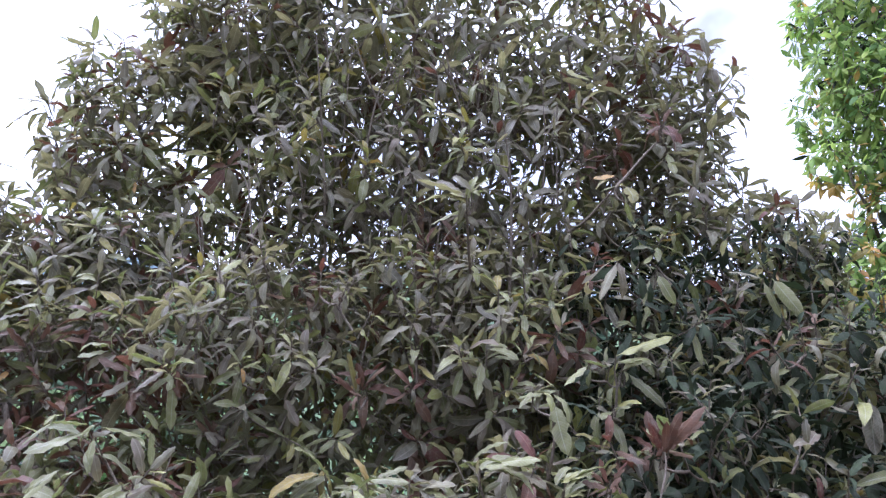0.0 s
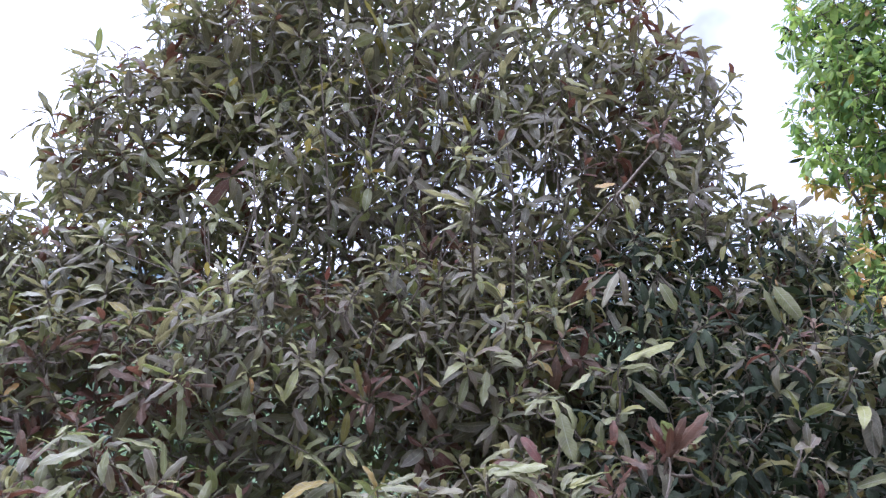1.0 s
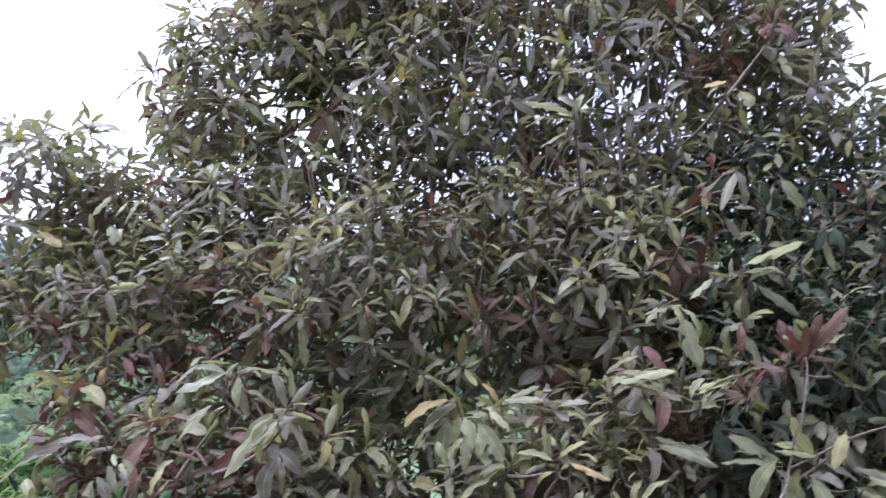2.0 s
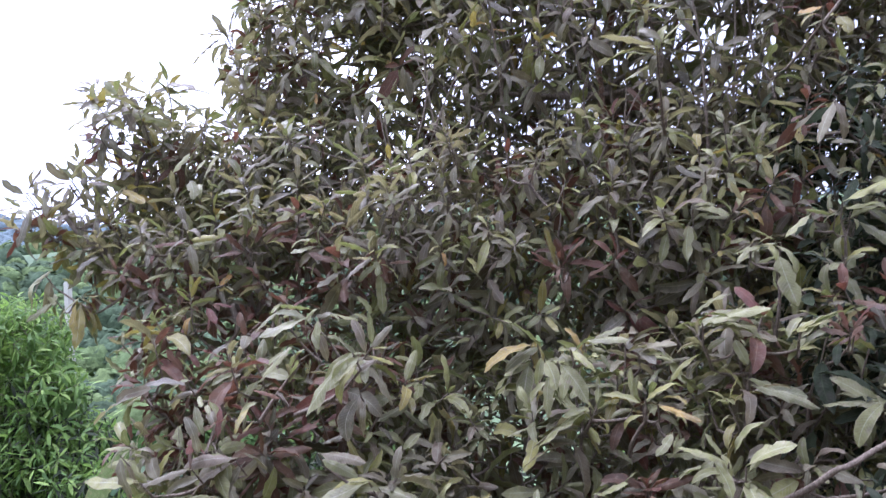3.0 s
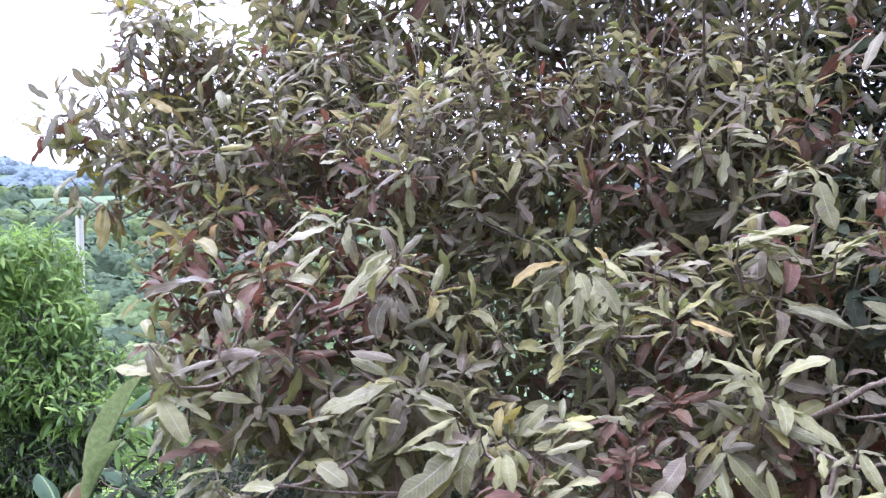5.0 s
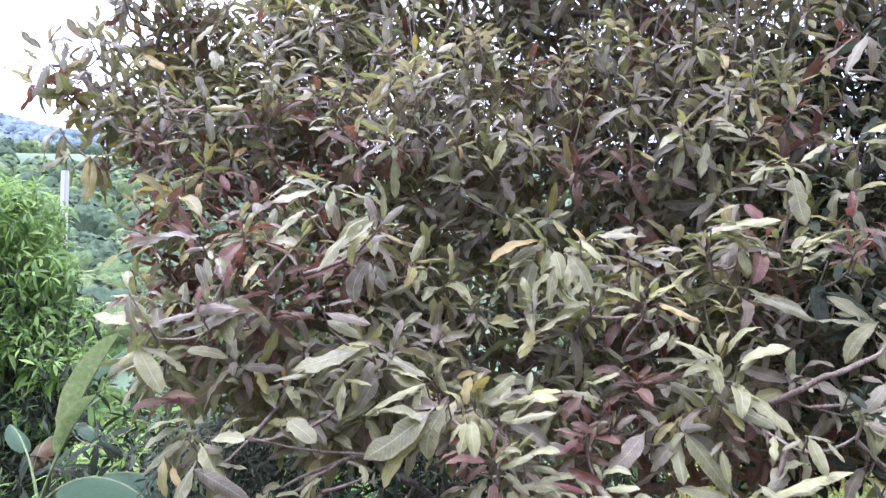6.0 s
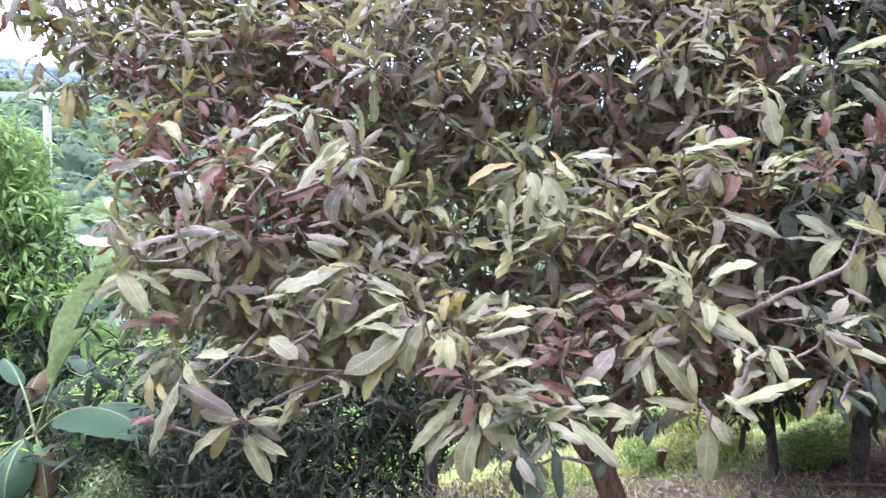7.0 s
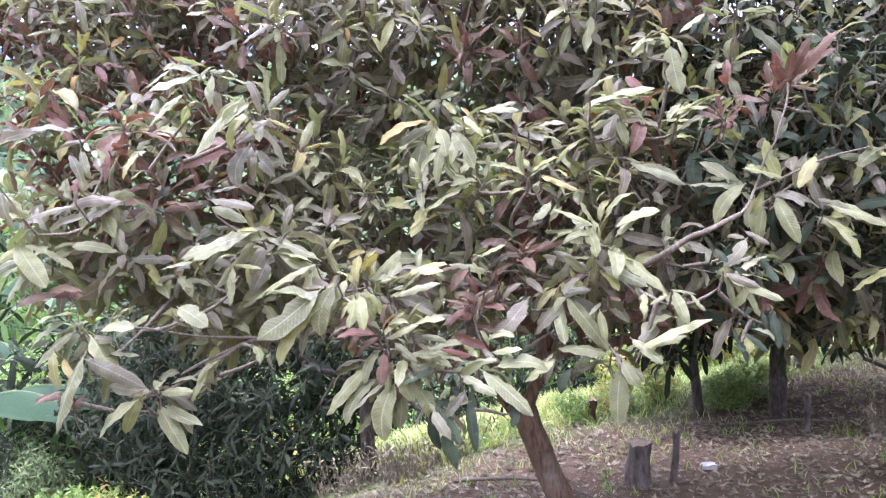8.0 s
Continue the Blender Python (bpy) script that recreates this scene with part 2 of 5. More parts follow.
# ---- mesh tools ----
def mesh_of(name, verts, quads, uvs=None, mats=(), index=None, smooth=True):
    """A mesh from arrays: n x 3 vertices, m x 4 quads, uv for each vertex, a material index for each quad."""
    verts, quads = np.asarray(verts, float), np.asarray(quads, np.int64)
    me = bpy.data.meshes.new(name)
    me.vertices.add(len(verts))
    me.vertices.foreach_set("co", verts.ravel())
    me.loops.add(quads.size)
    me.loops.foreach_set("vertex_index", quads.ravel())
    me.polygons.add(len(quads))
    me.polygons.foreach_set("loop_start", np.arange(0, quads.size, 4))
    me.polygons.foreach_set("loop_total", np.full(len(quads), 4))
    for mat in mats:
        me.materials.append(mat)
    if index is not None:
        me.polygons.foreach_set("material_index", np.asarray(index, np.int32))
    me.polygons.foreach_set("use_smooth", np.full(len(quads), smooth))
    if uvs is not None:
        layer = me.uv_layers.new(name="UVMap")
        layer.data.foreach_set("uv", np.asarray(uvs)[quads.ravel()].ravel())
    me.update(calc_edges=True)
    me.validate()
    return me


def part(name, me, parent, label="", kind=""):
    ob = new(name, me)
    ob.parent = parent
    return tagged(ob, label, kind=kind)


def tube(points, radii, sides=7, seed=0, rough=0.0):
    """Vertices and quads of a tapered, slightly uneven tube along points."""
    pts = np.asarray(points, float)
    way = np.gradient(pts, axis=0)
    way /= np.linalg.norm(way, axis=1)[:, None] + 1e-9
    ref = np.array([0.0, 1.0, 0.0]) if abs(way[0][1]) < 0.9 else np.array([1.0, 0.0, 0.0])
    e1 = np.cross(way, ref)
    e1 /= np.linalg.norm(e1, axis=1)[:, None] + 1e-9
    e2 = np.cross(way, e1)
    ang = np.arange(sides) * 2 * np.pi / sides
    rng = np.random.RandomState(seed)
    r = np.asarray(radii, float)[:, None] * (1 + rough * rng.uniform(-1, 1, (len(pts), sides)))
    ring = pts[:, None] + r[..., None] * (np.cos(ang)[None, :, None] * e1[:, None] + np.sin(ang)[None, :, None] * e2[:, None])
    k = np.arange(len(pts) - 1)[:, None] * sides
    i = np.arange(sides)[None]
    j = (i + 1) % sides
    quads = np.stack([k + i, k + j, k + sides + j, k + sides + i], -1).reshape(-1, 4)
    return ring.reshape(-1, 3), quads


def joined(pieces):
    """Several (vertices, quads) as one."""
    at, vs, qs = 0, [], []
    for v, q in pieces:
        vs.append(v)
        qs.append(q + at)
        at += len(v)
    return np.concatenate(vs), np.concatenate(qs)


def bend(a, b, n=8, sag=0.0, wander=0.0, seed=0):
    """A bowed line from a to b."""
    rng = np.random.RandomState(seed)
    a, b = np.asarray(a, float), np.asarray(b, float)
    t = np.linspace(0, 1, n)[:, None]
    mid = rng.uniform(-1, 1, 3) * wander
    return a + (b - a) * t + np.sin(t * np.pi) * (mid + np.array([0, 0, sag])) + np.sin(t * 2 * np.pi) * rng.uniform(-1, 1, 3) * wander * 0.4


def leaf_shape(seed, seg=7, width=0.24, droop=0.25, fold=0.25, wave=0.03, stalk=0.1, fat=0.5, cols=3, full=0.47, chewed=0):
    """A blade of length 1 along x, its upper side to +z: vertices, quads, uv. The margin is wavy, and bitten in places where chewed."""
    rng = np.random.RandomState(seed)
    t = np.concatenate([[0.0], np.linspace(stalk, 1, seg)])
    body = np.clip((t - stalk) / (1 - stalk), 0, 1)
    peak = fat / (1 - fat)
    w = width * 0.5 * (body ** peak * (1 - body)) ** full / (fat ** peak * (1 - fat)) ** full
    w = np.maximum(w, 0.010)
    w[-1] = 0.006
    ang = droop * rng.uniform(0.5, 1.5) * t ** rng.uniform(0.9, 2.0) - droop * 0.3
    step = np.diff(t, prepend=0)
    x, z = np.cumsum(np.cos(ang) * step), -np.cumsum(np.sin(ang) * step)
    sway = rng.uniform(-0.10, 0.10) * np.sin(t * 2.6)
    twist = rng.uniform(-0.8, 0.8) * t + rng.uniform(-0.2, 0.2)
    f, curl = fold * rng.uniform(0.1, 1.2), rng.uniform(-0.1, 0.7)
    ripple, rate = rng.uniform(0, 6.28, 2), rng.uniform(2.2, 4.2, 2)
    bites = [(rng.choice((-1, 1)), rng.uniform(0.25, 0.97), rng.uniform(0.3, 0.8), rng.uniform(0.03, 0.07)) for _ in range(chewed)]
    out, uv = [], []
    for s in np.linspace(-1, 1, cols):
        e = int(s > 0)
        roll = np.sin(6.28 * rate[e] * t + ripple[e])
        ragged = 1 + (abs(s) > 0.9) * 0.045 * np.sin(6.28 * rate[e] * 2.3 * t + ripple[1 - e]) * (w > 0.02)
        for side, at, deep, long in bites:
            if side * s > 0.4:
                ragged = ragged * (1 - deep * abs(s) * np.exp(-((t - at) / long) ** 2))
        lift = w * (abs(s) * f - curl * s * s) + wave * roll * (w > 0.02) * s * s
        cy, cz = s * w * ragged, lift
        y = cy * np.cos(twist) - cz * np.sin(twist) + sway
        out.append(np.stack([x, y, z + cy * np.sin(twist) + cz * np.cos(twist)], -1))
        uv.append(np.stack([t, np.full(len(t), 0.5 + 0.5 * s)], -1))
    n = len(t)
    k = np.arange(n - 1)
    quads = np.concatenate([np.stack([c * n + k, c * n + k + 1, (c + 1) * n + k + 1, (c + 1) * n + k], -1) for c in range(cols - 1)])
    # wound so that the upper side looks up
    return np.concatenate(out), quads, np.concatenate(uv)


class Foliage:
    """Collects leaves: a shape, a 3 x 4 place, a material."""

    def __init__(self, shapes, mats):
        self.shapes, self.mats = shapes, mats
        self.kinds = min(18, len(shapes))
        self.rows = []

    def rosette(self, at, axis, rng, n=10, size=0.2, tone=0, opening=(30, 112), droop=0.35, spread=0.11):
        axis = np.asarray(axis, float)
        axis = axis / np.linalg.norm(axis)
        e1 = np.cross(axis, (0.3, 0.5, 0.8))
        e1 /= np.linalg.norm(e1)
        e2 = np.cross(axis, e1)
        turn = rng.uniform(0, 6.28)
        for i in range(n):
            f = (i + rng.uniform(0, 1)) / n
            az = turn + i * 2.39996 + rng.uniform(-0.3, 0.3)
            po = radians(opening[0] + (opening[1] - opening[0]) * f + rng.uniform(-14, 14))
            rad = np.cos(az) * e1 + np.sin(az) * e2
            d = np.cos(po) * axis + np.sin(po) * rad
            d[2] -= droop * rng.uniform(0.2, 1.6) * (0.4 + f)
            d /= np.linalg.norm(d)
            up = axis * 0.8 + np.array([0, 0, 0.7]) - rad * 0.3 * np.cos(po) + rng.normal(0, 0.3, 3)
            up -= d * np.dot(up, d)
            up /= np.linalg.norm(up) + 1e-9
            ln = size * rng.uniform(0.55, 1.2) * (0.72 + 0.38 * f)
            base = np.asarray(at) - axis * spread * f
            m = np.column_stack([d * ln, np.cross(up, d) * ln, up * ln, base])
            k = tone if isinstance(tone, int) else int(rng.choice(len(tone), p=tone))
            self.rows.append((rng.randint(self.kinds), m, k))

    def mesh(self, name, rows=None):
        rows = self.rows if rows is None else rows
        vs, qs, us, ms, at = [], [], [], [], 0
        for k, (v, q, uv) in enumerate(self.shapes):
            mine = [r for r in rows if r[0] == k]
            if not mine:
                continue
            M = np.array([r[1] for r in mine])
            V = np.einsum("nij,vj->nvi", M[:, :, :3], v) + M[:, None, :, 3]
            Q = q[None] + (np.arange(len(mine)) * len(v))[:, None, None] + at
            vs.append(V.reshape(-1, 3))
            qs.append(Q.reshape(-1, 4))
            us.append(np.tile(uv, (len(mine), 1)))
            ms.append(np.repeat([r[2] for r in mine], len(q)))
            at += V.shape[0] * V.shape[1]
        return mesh_of(name, np.concatenate(vs), np.concatenate(qs), np.concatenate(us), self.mats, np.concatenate(ms))


def lobe_points(lobes, gap, rng, depth=0.55, tries=900):
    """Shoot tips spread over the outside of the lobes, no nearer than gap to one another: (place, outward way, lobe)."""
    cells, out = {}, []
    mids, reach = np.array([c for c, _, _ in lobes]), np.array([r for _, r, _ in lobes])
    for li, (c, r, dense) in enumerate(lobes):
        g = gap / dense
        for _ in range(tries):
            d = rng.normal(0, 1, 3)
            d /= np.linalg.norm(d)
            s = 1 - depth * rng.uniform(0, 1) ** 2.2
            p = np.asarray(c) + d * np.asarray(r) * s * (1 + 0.22 * noise.noise(Vector(d * 2.2 + np.asarray(c))))
            inside = np.sum(((p - mids) / reach) ** 2, axis=1)
            inside[li] = 9.0
            if inside.min() < 0.42:
                continue
            key = tuple(np.floor(p / g).astype(int))
            near = False
            for dx in (-1, 0, 1):
                for dy in (-1, 0, 1):
                    for dz in (-1, 0, 1):
                        for q in cells.get((key[0] + dx, key[1] + dy, key[2] + dz), ()):
                            if np.sum((p - q) ** 2) < g * g:
                                near = True
            if near:
                continue
            cells.setdefault(key, []).append(p)
            n = d / np.asarray(r)
            out.append((p, n / np.linalg.norm(n), li))
    return out


# ---- the lie of the land ----
def fall(v, k=3.0):
    return np.log1p(np.exp(np.clip(v * k, -40, 40))) / k


def smooth(e0, e1, v):
    t = np.clip((v - e0) / (e1 - e0), 0, 1)
    return t * t * (3 - 2 * t)


def land(x, y):
    """Height of the ground: an orchard terrace, a bank that falls to a valley, hills beyond."""
    x, y = np.asarray(x, float), np.asarray(y, float)
    near = 0.15 - 0.13 * (np.clip(y, -2, 14) - 3.4) + 0.07 * np.clip(x, -6, 8)
    s = (x + 0.95) * -0.83 + (y - 4.3) * 0.56
    near = near - 0.30 * fall(s) + 0.05 * np.sin(x * 2.1 + y) * np.cos(y * 1.7 - x * 0.6)
    r, th = np.hypot(x, y), np.arctan2(y, x)
    wob = np.sin(th * 3 + 0.6) + 0.6 * np.sin(th * 7 + 1.9) + 0.35 * np.sin(th * 17 + r * 0.01)
    hills = -9 + (24 + 3 * wob) * smooth(55, 150, r) - 6 * smooth(160, 220, r) + (42 + 7 * wob) * smooth(230, 430, r)
    hills = hills + 1.5 * np.sin(x * 0.05) * np.sin(y * 0.043 + 1)
    k = smooth(16, 50, r)
    return np.maximum(near, -9) * (1 - k) + hills * k


def make_ground():
    g = np.linspace(-1, 1, 241)
    ax = np.sinh(g * 6.2) * 4.1
    X, Y = np.meshgrid(ax, ax + 4.0, indexing="ij")
    Z = land(X, Y)
    n = len(g)
    i, j = np.meshgrid(np.arange(n - 1), np.arange(n - 1), indexing="ij")
    k = (i * n + j).ravel()
    me = mesh_of("ground", np.stack([X, Y, Z], -1).reshape(-1, 3), np.stack([k, k + n, k + n + 1, k + 1], -1), None, [GROUND])
    tagged(new("ground", me), "sloping brown orchard soil with leaf litter, grass and green hills", "ground", kind="structure")


make_ground()


# ---- trees ----
def shoot(twigs, grown, heel, tip, rng):
    """A twig from the nearest wood to a shoot's heel and on to its tip; what has grown grows on."""
    gap = np.linalg.norm(grown - heel, axis=1) + 0.5 * np.maximum(grown[:, 2] - heel[2], 0)
    near = grown[int(np.argmin(gap))]
    line = bend(near, heel, 5, -0.01, 0.05 * float(np.min(gap)), rng.randint(9999))
    far = min(1.0, float(np.min(gap)) / 0.3)
    twigs.append(tube(np.concatenate([line, [tip]]), np.linspace(0.005 + 0.004 * far, 0.003, 6), 4))
    return np.concatenate([grown, line[2:4], [heel]])


def make_tree(name, label, group, base, fork, girth, lobes, shapes, mats, tones, seed, gap=0.17, leaves=10, size=0.2,
              bark=BARK, depth=0.55, opening=(30, 112), droop=0.35, up=0.7, heroes=(), singles=0, knees=(), front=None, stems=4, category="tree", sized=lambda p: 1.0, whips=0):
    """A tree: trunk from base to fork, a few stems, a limb to each lobe, twigs to the shoot tips, leaves round each tip."""
    rng = np.random.RandomState(seed)
    base, fork = np.asarray(base, float), np.asarray(fork, float)
    thing = tagged(new(name), label, category, group)
    thing.location = base

    def put(pname, v, q, mat, plabel="", kind=""):
        return part(pname, mesh_of(pname, np.asarray(v) - base, q, None, [mat]), thing, plabel, kind)

    n = 12
    line = bend(base - (0, 0, 0.25), fork, n, 0.0, girth * 0.25, seed)
    put("trunk", *tube(line, girth * (1 + 0.45 * np.exp(-np.linspace(0, 6, n))) * np.linspace(1.0, 0.9, n), 14, seed, 0.07), bark)
    # main stems rise from the fork; each lobe's limb leaves the stem that passes nearest
    picked = [int(np.argmax([c[2] for c, _, _ in lobes]))]
    while len(picked) < min(stems, len(lobes)):
        gaps = [min(np.linalg.norm(c - lobes[k][0]) for k in picked) for c, _, _ in lobes]
        picked.append(int(np.argmax(gaps)))
    lines = []
    for k in picked:
        end = fork + (lobes[k][0] - fork) * 0.85
        end[2] = max(end[2], fork[2] + 0.2)
        if len(lines) < len(knees):
            knee = np.asarray(knees[len(lines)])
            sl = np.concatenate([bend(fork - (0, 0, 0.06), knee, 5, 0, 0.02, k)[:-1], bend(knee, end, 8, 0.05, 0.10, seed * 31 + k)])
        else:
            sl = bend(fork - (0, 0, 0.06), end, 12, 0.10 * np.linalg.norm(end - fork), 0.12, seed * 31 + k)
        put("stem", *tube(sl, np.linspace(girth * 0.5, 0.016, 12), 9, k, 0.06), bark)
        lines.append(sl)
    nodes = np.concatenate([sl[2:] for sl in lines])
    ends = []
    for k, (c, r, _) in enumerate(lobes):
        away = np.linalg.norm(nodes - (c - np.array([0, 0, 0.35])), axis=1)
        start = nodes[int(np.argmin(away))]
        ll = bend(start, c, 9, 0.04, 0.10, seed * 50 + k)
        put("limb", *tube(ll, np.linspace(0.019, 0.008, 9), 7, k, 0.06), TWIG)
        ends.append(np.concatenate([ll, bend(c - np.asarray(r) * (0.4, 0.1, 0.2), c + np.asarray(r) * (0.4, -0.1, 0.2), 5)]))
    fol = Foliage(shapes, mats)
    tips = [tp for tp in lobe_points(lobes, gap, rng, depth) if front is None or front(tp[0])]
    twigs = []
    for at, tip, tone, wide in heroes:
        at, tip = np.asarray(at), np.asarray(tip)
        d = tip - at
        ln = np.linalg.norm(d)
        d = d / ln
        facing = np.array([0, -0.45, 1.0]) if d[2] > -0.75 else np.array([-0.3, -0.8, 0.6])
        facing = facing + rng.normal(0, 0.18, 3)
        facing -= d * np.dot(facing, d)
        facing /= np.linalg.norm(facing)
        mid = (at + tip) / 2
        tips = [t for t in tips if np.linalg.norm((t[0] - mid) * (1, 0.6, 1)) > 0.13]
        if tone in (3, 4) or mid[1] > 2.8:
            # young shoots push out into the open, with little growing before them
            out = np.array([-0.05, 0.0, 2.15]) - mid
            out /= np.linalg.norm(out)
            tips = [t for t in tips if not 0 < np.dot(t[0] - mid, out) < 0.9 or np.linalg.norm(np.cross(t[0] - mid, out)) > 0.10]
        # the straighter shapes
        k = 5 * rng.randint(3) + rng.randint(2)
        stretch = wide * (0.75 if tone == 3 else 1.0) / 0.25
        fol.rows.append((k, np.column_stack([d * ln * (0.9 if tone == 3 else 1.08), np.cross(facing, d) * ln * stretch, facing * ln, at]), tone))
    own = len(fol.rows)
    for at, tip, tone, wide in heroes:
        # the other leaves of the same shoot, a little behind
        at, d0 = np.asarray(at), np.asarray(tip) - np.asarray(at)
        for _ in range(4):
            ln = np.linalg.norm(d0) * rng.uniform(0.6, 1.0)
            d = d0 / np.linalg.norm(d0) + rng.normal(0, 0.55, 3) + np.array([0, 0.25, 0])
            d /= np.linalg.norm(d)
            facing = np.array([0, -0.45, 1.0]) + rng.normal(0, 0.3, 3)
            facing -= d * np.dot(facing, d)
            facing /= np.linalg.norm(facing)
            # mates right of the trunk take the near-black tone, painting shade there
            mate = tone if rng.uniform() < (0.8 if tone == 3 else 0.55) else int(rng.choice([0, 5, 5, 1] if at[0] > 0.3 else [0, 0, 1, 2]))
            fol.rows.append((rng.randint(fol.kinds), np.column_stack([d * ln, np.cross(facing, d) * ln, facing * ln, at + np.array([0, 0.05, -0.01]) + rng.normal(0, 0.02, 3)]), mate))
    grown = np.concatenate(ends)
    tips.sort(key=lambda tp: np.min(np.linalg.norm(ends[tp[2]] - tp[0], axis=1)))
    for p, out, li in tips:
        axis = out * rng.uniform(0.4, 1.0) + np.array([0, 0, up]) + rng.normal(0, 0.3, 3)
        axis /= np.linalg.norm(axis)
        fol.rosette(p, axis, rng, int(leaves * rng.uniform(0.6, 1.3)) + 1, size * sized(p) * rng.uniform(0.75, 1.15), tones(p, rng), opening, droop)
        heel = p - axis * 0.14
        grown = shoot(twigs, grown, heel, p, rng)
    for at, tip, tone, wide in heroes:
        at = np.asarray(at)
        grown = shoot(twigs, grown, at + np.array([0, 0.06, -0.06]), at, rng)
    # thin leafless shoots that stand up between the leaves
    wood = np.concatenate(ends)
    wood = wood[wood[:, 2] > fork[2] + 1.2]
    for _ in range(whips):
        foot = wood[rng.randint(len(wood))] + rng.normal(0, 0.15, 3)
        if foot[1] < 3.3 or not -1.2 < foot[0] < 1.1 or foot[2] > 3.7:
            continue
        tip = foot + np.array([rng.normal(0, 0.22), rng.normal(0, 0.15), rng.uniform(0.5, 1.3)])
        ln = bend(foot, tip, 7, 0, 0.05, rng.randint(9999))
        twigs.append(tube(ln, np.linspace(0.0095, 0.003, 7), 5))
        for j in (2, 3, 4, 5):
            side = ln[j] + np.array([rng.normal(0, 0.16), rng.normal(0, 0.1), rng.uniform(0.1, 0.35)])
            twigs.append(tube(bend(ln[j], side, 4, 0, 0.02, rng.randint(9999)), np.linspace(0.004, 0.002, 4), 4))
    v, q = joined(twigs)
    put("twig", v, q, TWIG, "thin grey-brown twigs", "stuff")
    rows = fol.rows
    if len(shapes) > fol.kinds:
        # leaves deep in the crown and high up take the simpler blades
        rows = [(k + (fol.kinds if i >= own and M[1, 3] > 3.25 else 0), M, mi) for i, (k, M, mi) in enumerate(rows)]
    for r in rows:
        r[1][:, 3] -= base
    if singles:
        # the leaves of the side that the walk passes nearest are leaves of their own
        order = list(range(own)) + sorted(range(own, len(rows)), key=lambda i: rows[i][1][1, 3] + 0.3 * rows[i][1][2, 3])
        made = {}
        for i in order[:singles]:
            k, M, mi = rows[i]
            if (k, mi) not in made:
                sv, sq, su = shapes[k]
                made[(k, mi)] = mesh_of("leaf", sv, sq, su, [mats[mi]])
            ob = part("leaf", made[(k, mi)], thing)
            ob.matrix_basis = Matrix([(*M[0],), (*M[1],), (*M[2],), (0, 0, 0, 1)])
        rows = [rows[i] for i in sorted(order[singles:])]
    part("foliage", fol.mesh("foliage", rows), thing, "", "stuff")
    return thing


def mango_blade(k, seg, cols):
    return leaf_shape(100 + k, seg, 0.215 + 0.07 * (k % 3) / 2, 0.4 + 0.3 * (k % 5), 0.4, 0.022, 0.09, 0.45 + 0.05 * (k % 2), cols, 0.54, (k // 2) % 3)


MANGO_SHAPES = [mango_blade(k, 10, 5) for k in range(18)] + [mango_blade(k, 6, 3) for k in range(18)]
MANGO_PLAIN = MANGO_SHAPES[18:]
NARROW_SHAPES = [leaf_shape(200 + k, 4, 0.19, 0.5, 0.3, 0.01) for k in range(6)]
BROAD_SHAPES = [leaf_shape(300 + k, 4, 0.34, 0.7, 0.2, 0.02) for k in range(6)]
WEED_SHAPES = [leaf_shape(350 + k, 3, 0.36, 0.5, 0.2, 0.02) for k in range(6)]


def L(x, y, z, rx, ry, rz, dense=1.0):
    return (np.array([x, y, z]), np.array([rx, ry, rz]), dense)


def mango_tones(p, rng):
    """Young red shoots gather on one side, olive and yellowish ones in patches, pale worn leaves low down."""
    k = rng.uniform(0, 1)
    patch = noise.noise(Vector(p * 1.1 + 3.0))
    red = 0.06 + 0.22 * max(0.0, patch) + (0.55 if p[0] < -1.0 and 1.65 < p[2] < 2.55 else 0.0)
    pale = (0.26 if p[0] < 0.9 else 0.1) * (1 - float(smooth(1.6, 2.6, p[2]))) + 0.04
    olive = 0.20 + 0.35 * max(0.0, noise.noise(Vector(p * 1.4 - 7.0)))
    # shade painted on the right: fewer olive and pale leaves
    if p[0] > 0.5:
        olive, pale = olive * 0.6, pale * 0.6
    if k < red:
        return [0.3, 0.0, 0.0, 0.7, 0.0, 0.0]
    if k < red + pale:
        return [0.25, 0.15, 0.6, 0.0, 0.0, 0.0]
    if k < red + pale + olive:
        return [0.16, 0.58, 0.04, 0.0, 0.22, 0.0]
    # right side: near-black leaves put the crown's shade into the colour
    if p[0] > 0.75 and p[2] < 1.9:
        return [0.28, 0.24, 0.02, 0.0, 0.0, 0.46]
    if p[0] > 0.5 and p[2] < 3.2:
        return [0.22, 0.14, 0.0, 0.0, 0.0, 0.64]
    return [0.86, 0.1, 0.03, 0.01, 0.0, 0.0]


def near_side(p):
    """The crown leans back as it rises, and comes forward on its left."""
    return p[1] > 2.42 + 0.52 * (p[2] - 1.0) - 0.38 * (1 - float(smooth(-1.3, -0.6, p[0])))


# the sixth tone is darkened in colour, for leaves hanging in shade
DUSTY, GREEN, PALE, RED, YELLOW, SHADED = range(6)
hero_leaves = []


def hero(x0, y0, z0, x1, y1, z1, tone, wide):
    """A single leaf of the near side, from its stalk to its tip."""
    hero_leaves.append(((x0, y0, z0), (x1, y1, z1), tone, wide))


hero(-2.50, 2.98, 2.34, -2.50, 2.93, 2.15, YELLOW, 0.24)
hero(-2.50, 2.99, 2.37, -2.59, 2.94, 2.29, PALE, 0.24)
hero(-1.82, 2.72, 2.02, -1.87, 2.67, 2.13, RED, 0.3)
hero(-1.93, 2.57, 1.99, -2.02, 2.52, 2.01, RED, 0.3)
hero(-1.81, 2.44, 1.97, -2.00, 2.40, 1.91, DUSTY, 0.26)
hero(-1.67, 2.52, 1.98, -1.84, 2.48, 2.00, DUSTY, 0.26)
